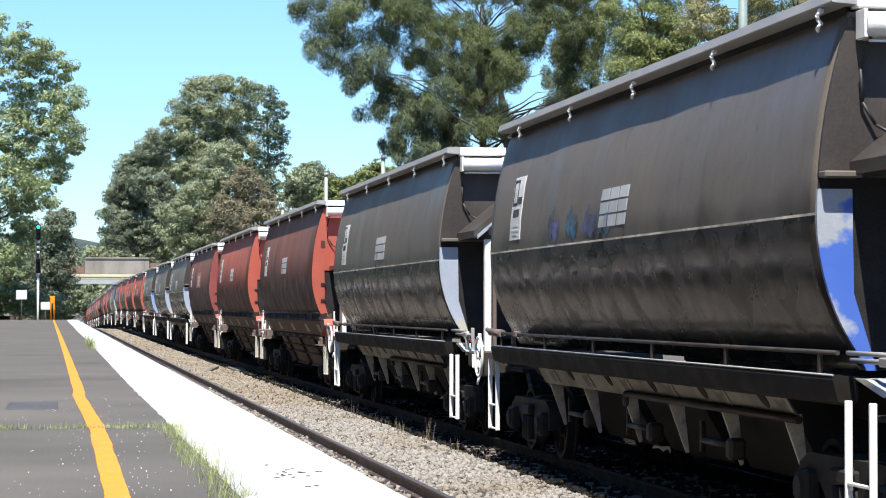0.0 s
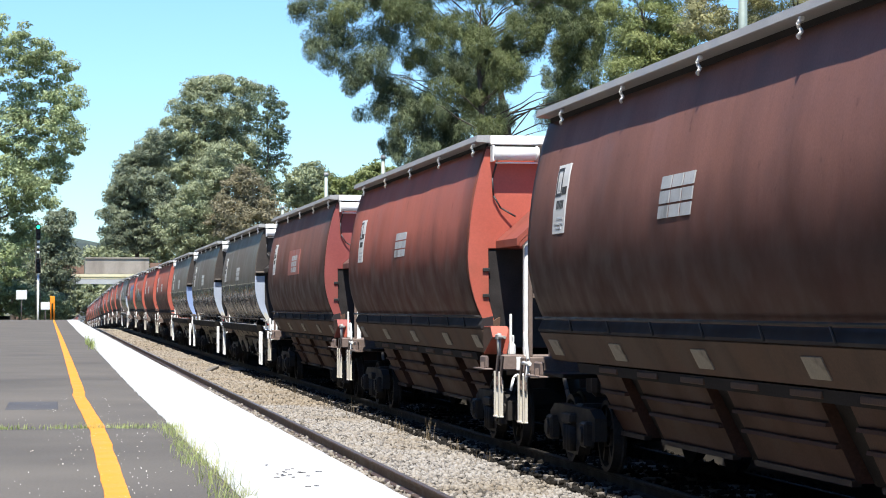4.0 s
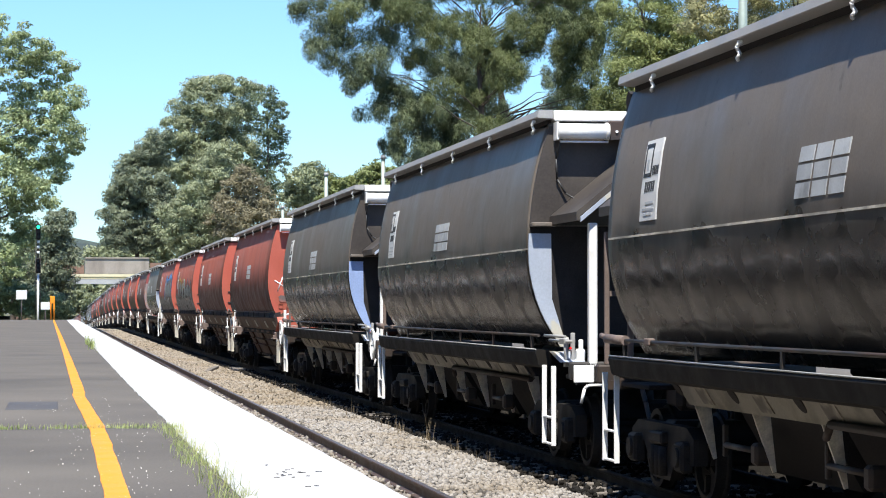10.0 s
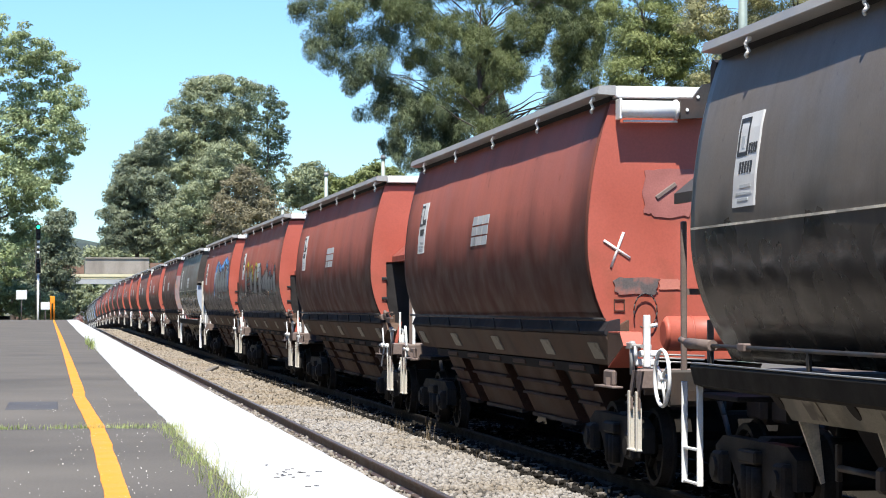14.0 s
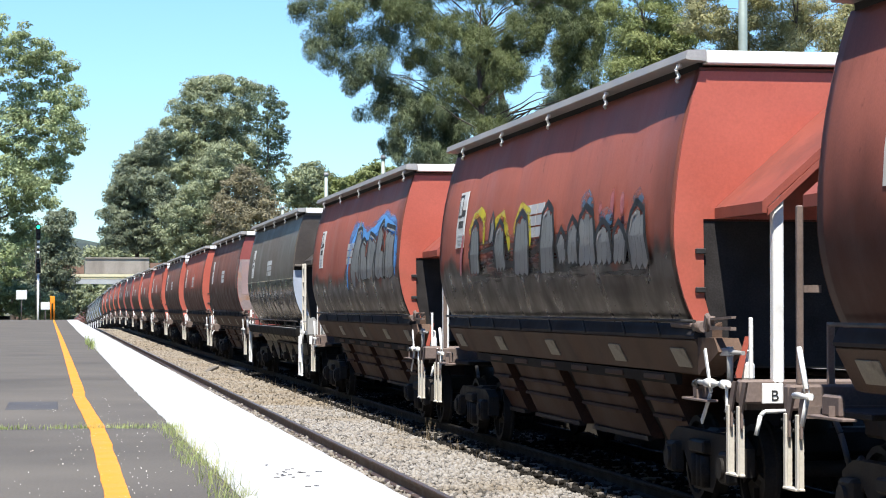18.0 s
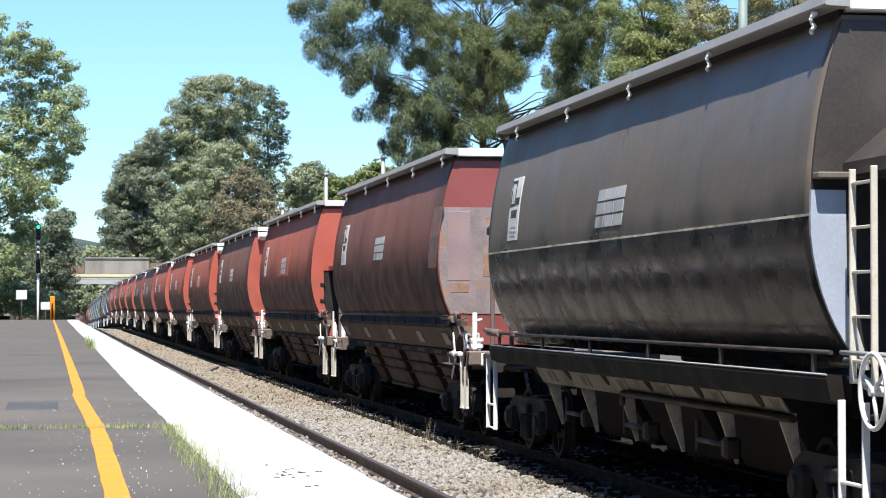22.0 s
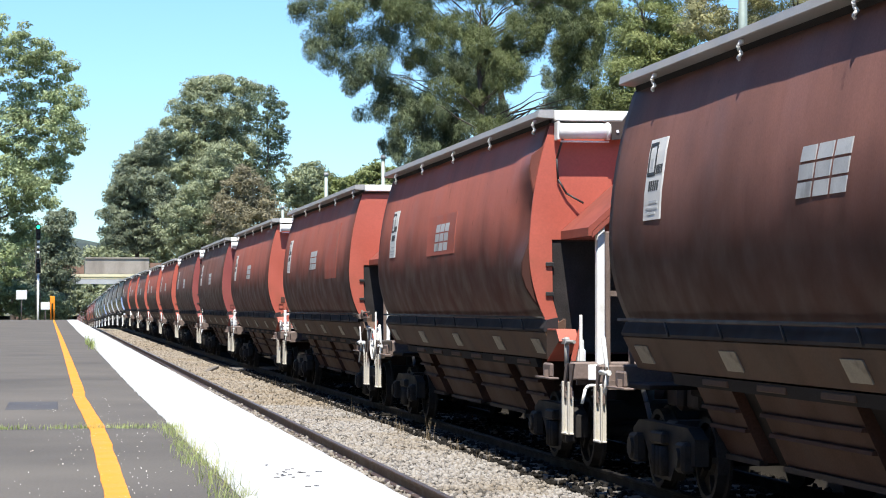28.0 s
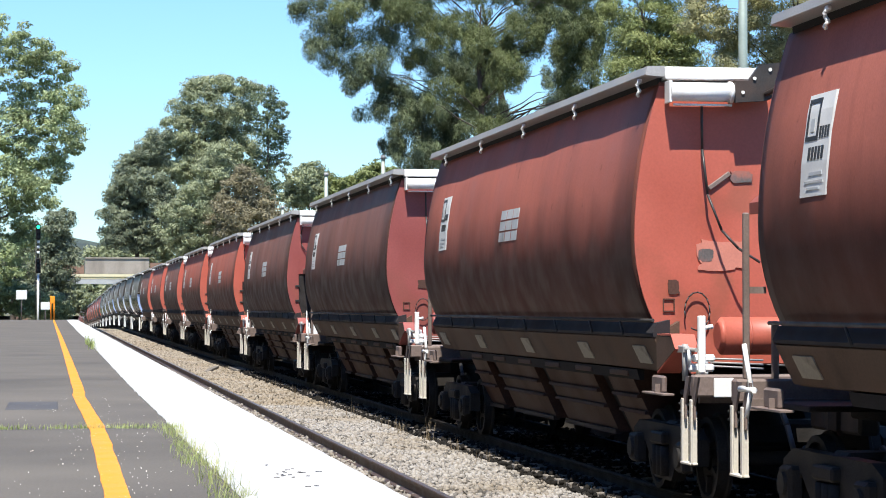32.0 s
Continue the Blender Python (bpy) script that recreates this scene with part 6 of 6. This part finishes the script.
M_SALMON = mat("salmon_undercoat", (0.5, 0.19, 0.14), 0.55, 0, 0.1, 3, 50, 0.1)
M_SPLASH = mat("blue_splashed_panel", (0.42, 0.45, 0.5), 0.45, 0.1, 0.1, 1.5, 40, 0.08, stain=(0.04, 0.14, 0.6), stain_amt=0.9, stain_size=1.6, stain_edge=(0.5, 0.55))
PANELS = {0: M_SPLASH, 12: M_PANEL, 7: M_BLUEPANEL, 26: M_BLUEPANEL, 30: M_BLUEPANEL}
TRAIN = []
for i, (paint, end, cyl, dent) in enumerate(CONSIST):
    n = i - 1
    w, sets = grain_wagon(n, paint, end, bool(cyl), n > 24, PANELS.get(n), dent=dent)
    TRAIN.append((n, w, sets))
    if n == 10:
        halo = [[(4.16, 2.9), (3.85, 3.12), (3.41, 3.2), (3.07, 3.1), (3.0, 2.7)], [(2.5, 2.85), (2.2, 3.0), (1.74, 3.09), (1.4, 2.85), (1.15, 2.6)], [(1.0, 2.8), (0.61, 3.15), (0.05, 3.02), (-0.1, 2.6)]]
        sprayed(w, halo, 0.2, [(M_SPRAY_Y, 1.0)], "sprayed_cloud")
        sprayed(w, [[(-2.7, 3.0), (-3.05, 3.1), (-3.4, 2.95)], [(-3.6, 2.8), (-3.95, 2.86), (-4.3, 2.8)], [(-5.0, 2.9), (-5.3, 3.0), (-5.6, 2.85)]], 0.22, [(M_SPRAY_T, 1.0)], "sprayed_cloud")
        sprayed(w, [[(-4.17, 3.15), (-4.19, 2.8)], [(-3.66, 3.03), (-3.68, 2.85)], [(-4.6, 3.1), (-4.65, 2.8)], [(4.6, 2.95), (4.7, 2.6), (4.85, 2.3)]], 0.2, [(M_SPRAY_PINK, 1.0)], "sprayed_cloud")
        sprayed(w, [[(4.2, 2.62), (2.0, 2.66), (-0.5, 2.68), (-3.0, 2.62), (-5.6, 2.6)], [(4.0, 2.4), (0.0, 2.42), (-5.6, 2.38)]], 0.42, [(M_SCRAWL, 1.0)], "sprayed_fill")
        # eleven forms: centre along the wagon, foot, top, half-width
        forms = [(3.65, 2.34, 3.08, 0.34), (2.42, 2.74, 3.14, 0.15), (1.85, 2.38, 3.02, 0.34), (0.45, 2.28, 3.08, 0.44), (-1.05, 2.28, 3.12, 0.38), (-1.86, 2.4, 2.8, 0.24),
                 (-2.42, 2.38, 2.9, 0.3), (-3.08, 2.34, 3.0, 0.42), (-3.88, 2.34, 2.82, 0.36), (-4.56, 2.34, 2.78, 0.28), (-5.3, 2.28, 2.95, 0.36)]
        for k, (y, z0, z1, h) in enumerate(forms):
            bend = 0.1 * math.sin(k * 2.3)
            sprayed(w, [[(y + o * h + bend, z0), (y + o * h - bend * 0.5, (z0 + z1) / 2), (y + o * h * 0.75, z1 - 0.07 - 0.09 * abs(o))] for o in (-0.62, 0.0, 0.62)], h * 0.95, [(M_SPRAY_S, 1.0)], "letter_fill")
            sprayed(w, [[(y + h + bend, z0), (y + h - bend * 0.5, (z0 + z1) / 2), (y + 0.8 * h, z1 - 0.12), (y + 0.15 * h, z1), (y - 0.7 * h, z1 - 0.1), (y - h - bend * 0.5, (z0 + z1) / 2), (y - h + bend, z0)]], 0.1, [(M_SPRAY_K, 1.0)], "letter_outline")
            if k % 2 == 0:
                sprayed(w, [[(y + 0.7 * h - bend * 0.5, (z0 + z1) / 2), (y + 0.55 * h, z1 - 0.16), (y, z1 - 0.09)]], 0.045, [(M_SPRAY_W, 1.0)], "letter_highlight")
    if n == 11:
        sprayed(w, [[(0.16, 2.72), (0.1, 3.16), (-0.23, 3.38), (-0.97, 3.36), (-2.17, 3.23), (-2.89, 3.26), (-3.71, 3.34), (-4.4, 3.46), (-5.05, 3.36), (-5.9, 3.25), (-6.15, 3.0), (-6.15, 2.5)]], 0.46, [(M_MIST, 1.0)], "sprayed_mist")
        sprayed(w, [[(0.35, 2.2), (0.25, 2.6), (0.0, 3.0), (-0.9, 3.38), (-1.5, 3.35), (-2.2, 3.2), (-2.89, 3.25), (-3.71, 3.34), (-4.3, 3.45), (-5.0, 3.35), (-5.9, 3.22), (-6.1, 2.9), (-6.1, 2.4)]], 0.26, [(M_SPRAY_B, 1.0)], "sprayed_cloud")
        fills = [[(-0.5, 2.35), (-0.72, 2.7), (-1.05, 3.1), (-1.4, 3.3)], [(-1.3, 2.4), (-1.45, 2.8), (-1.55, 3.2)], [(-1.9, 2.4), (-2.0, 2.8), (-2.05, 3.08)], [(-2.4, 2.4), (-2.4, 2.85)],
                 [(-2.8, 2.4), (-2.85, 2.8), (-2.95, 3.15)], [(-3.3, 2.4), (-3.4, 2.8), (-3.5, 3.08)], [(-3.95, 2.4), (-4.05, 2.8), (-4.25, 3.3)], [(-4.55, 2.4), (-4.6, 2.9)],
                 [(-5.15, 2.4), (-5.2, 2.8), (-5.15, 3.2)], [(-5.7, 2.4), (-5.65, 2.8), (-5.7, 3.15)]]
        sprayed(w, fills, 0.8, [(M_SPRAY_S, 1.0)], "letter_fill")
        outlines = [[(-0.2, 2.35), (-0.3, 2.69), (-0.68, 3.06), (-0.97, 3.36), (-1.36, 3.4), (-1.6, 3.36), (-1.72, 3.2), (-1.43, 2.78), (-1.5, 2.35)],
                    [(-1.75, 2.4), (-1.72, 3.07), (-1.99, 3.18), (-2.33, 3.11), (-2.45, 2.92), (-2.64, 2.68), (-2.6, 2.3)],
                    [(-2.59, 2.74), (-2.69, 3.03), (-2.83, 3.26), (-3.21, 3.21), (-3.7, 3.12), (-3.71, 2.93), (-3.43, 2.6), (-3.55, 2.3)],
                    [(-3.7, 2.35), (-3.73, 2.7), (-3.85, 3.03), (-3.96, 3.3), (-4.34, 3.42), (-4.48, 3.42), (-4.57, 3.26), (-4.46, 3.11), (-4.78, 2.99), (-4.73, 2.4)],
                    [(-4.93, 2.4), (-5.02, 2.97), (-4.85, 3.33), (-5.4, 3.29), (-5.94, 3.24), (-5.97, 3.03), (-5.89, 2.83), (-6.09, 2.5)]]
        sprayed(w, outlines, 0.1, [(M_SPRAY_K, 1.0)], "letter_outline")
        sprayed(w, [[(y - 0.07, z - 0.05) for y, z in o[1:-2]] for o in outlines], 0.035, [(M_SPRAY_W, 1.0)], "letter_highlight")
    if n == 0:
        for k, y in enumerate((2.7, 1.75, 0.9, 0.2)):
            sprayed(w, [[(y + 0.3, 2.7), (y + 0.1, 2.9), (y - 0.1, 2.75), (y - 0.3, 2.92)]], 0.36, [((M_SPRAY_P, M_SPRAY_T)[k % 2], 1.0)])
        sprayed(w, [[(2.9, 2.35), (2.2, 2.45), (1.6, 2.3)], [(1.2, 2.45), (0.4, 2.38), (-0.4, 2.5)]], 0.2, [(M_SCRAWL, 1.0)])
    if n == 17:
        bm = bmesh.new()
        side_decal(2.5, 3.62, -4.45, -2.5, 0.0, skirt=0.02)(bm)
        part("paint_patch", bm, M_PATCHRED, w, "paler repainted panel")
    if n == 13:
        zs = [1.8 + 0.08 * k for k in range(21)]
        edge = [(-girth(z) + 0.015, z) for z in zs]
        ragged = [(-0.24 + 0.05 * noise.noise((z * 4, 2, 0)) - (0.1 if z < 2.2 else 0), z) for z in reversed(zs)]
        bm = bmesh.new()
        prism(bm, edge + ragged, "y", -6.641, -6.63)
        part("repair_panel", bm, M_PRIMER, w, "grey-lilac primer repair with rust patches")
        for x0, x1, z0, z1, pm in ((-1.3, -0.96, 2.3, 3.34, M_LILAC), (-0.76, -0.36, 2.36, 2.84, M_OCHRE), (-0.72, -0.5, 3.02, 3.26, M_OCHRE), (-1.24, -0.98, 2.12, 2.27, M_OCHRE)):
            bm = bmesh.new()
            box(bm, ((x0 + x1) / 2, -6.64, (z0 + z1) / 2), (x1 - x0, 0.01, z1 - z0), bevel=0.003)
            part("paint_patch", bm, pm, w, "welded repair plate in primer")
        bm = bmesh.new()
        side_decal(2.5, 3.42, -6.5, -5.7, 0.0, 0.2)(bm)
        part("repair_panel", bm, M_GREYPATCH, w, "grey overpainted side patch")
    for pn, cx, cz, rx, rz, pm in ((8, -0.92, 2.13, 0.32, 0.13, M_GREYPATCH), (8, -0.54, 2.15, 0.16, 0.08, M_SALMON), (8, -0.52, 3.14, 0.4, 0.36, M_MAUVE), (15, -0.75, 2.75, 0.28, 0.22, M_SALMON),
                               (18, -0.55, 2.42, 0.34, 0.2, M_SALMON), (18, -0.72, 2.42, 0.1, 0.08, M_GREYPATCH), (18, -1.05, 2.1, 0.08, 0.1, M_SILL), (18, -0.35, 3.2, 0.16, 0.08, M_GREYPATCH),
                               (19, -0.8, 2.3, 0.14, 0.1, M_SILL), (2, -1.2, 3.3, 0.07, 0.12, M_SILL)):
        if pn == n:
            bm = bmesh.new()
            ring_pts = []
            for k in range(40):
                a = 2 * math.pi * k / 40
                c, s = math.cos(a), math.sin(a)
                q = 0.72 * (1 + 0.22 * noise.noise((c * 2.1 + cx * 7, s * 2.1, cz)) + 0.13 * noise.noise((c * 6 + cx, s * 6, cz * 3)))
                ring_pts.append((cx + rx * q * math.copysign(abs(c) ** 0.35, c), cz + rz * q * math.copysign(abs(s) ** 0.35, s)))
            prism(bm, ring_pts, "y", -6.643 - 0.002 * (pm is M_GREYPATCH), -6.625)
            part("paint_patch", bm, pm, w, "worn paint patch")
    if n == 8:
        for a, c in (((-1.19, 2.33), (-1.05, 2.71)), ((-1.27, 2.62), (-0.98, 2.43))):
            bm = bmesh.new()
            rod(bm, (a[0], -6.636, a[1]), (c[0], -6.636, c[1]), 0.016, n=4)
            part("chalk_mark", bm, M_WHITE, w, "white painted cross")


# ---- movement ----


def motions():
    """The train rolls towards the camera; its wheels turn with it."""
    times = [k * 0.5 for k in range(65)]
    spin_t = [k / 15 for k in range(481)]
    spin = [(t, travelled(t) / 0.415) for t in spin_t]
    for n, w, sets in TRAIN:
        ys = [23.39 + TRACK_PITCH * n - travelled(t) for t in times]
        walk(w, [(t, pose(TRACK2_X, y, -fall(y), math.degrees(math.atan(-(fall(y + 6) - fall(y - 6)) / 12)))) for t, y in zip(times, ys)])
        for s in sets:
            x, y, z = s.location
            walk(s, [(t, pose(x, y, z, math.degrees(a) % 360)) for t, a in spin])


motions()
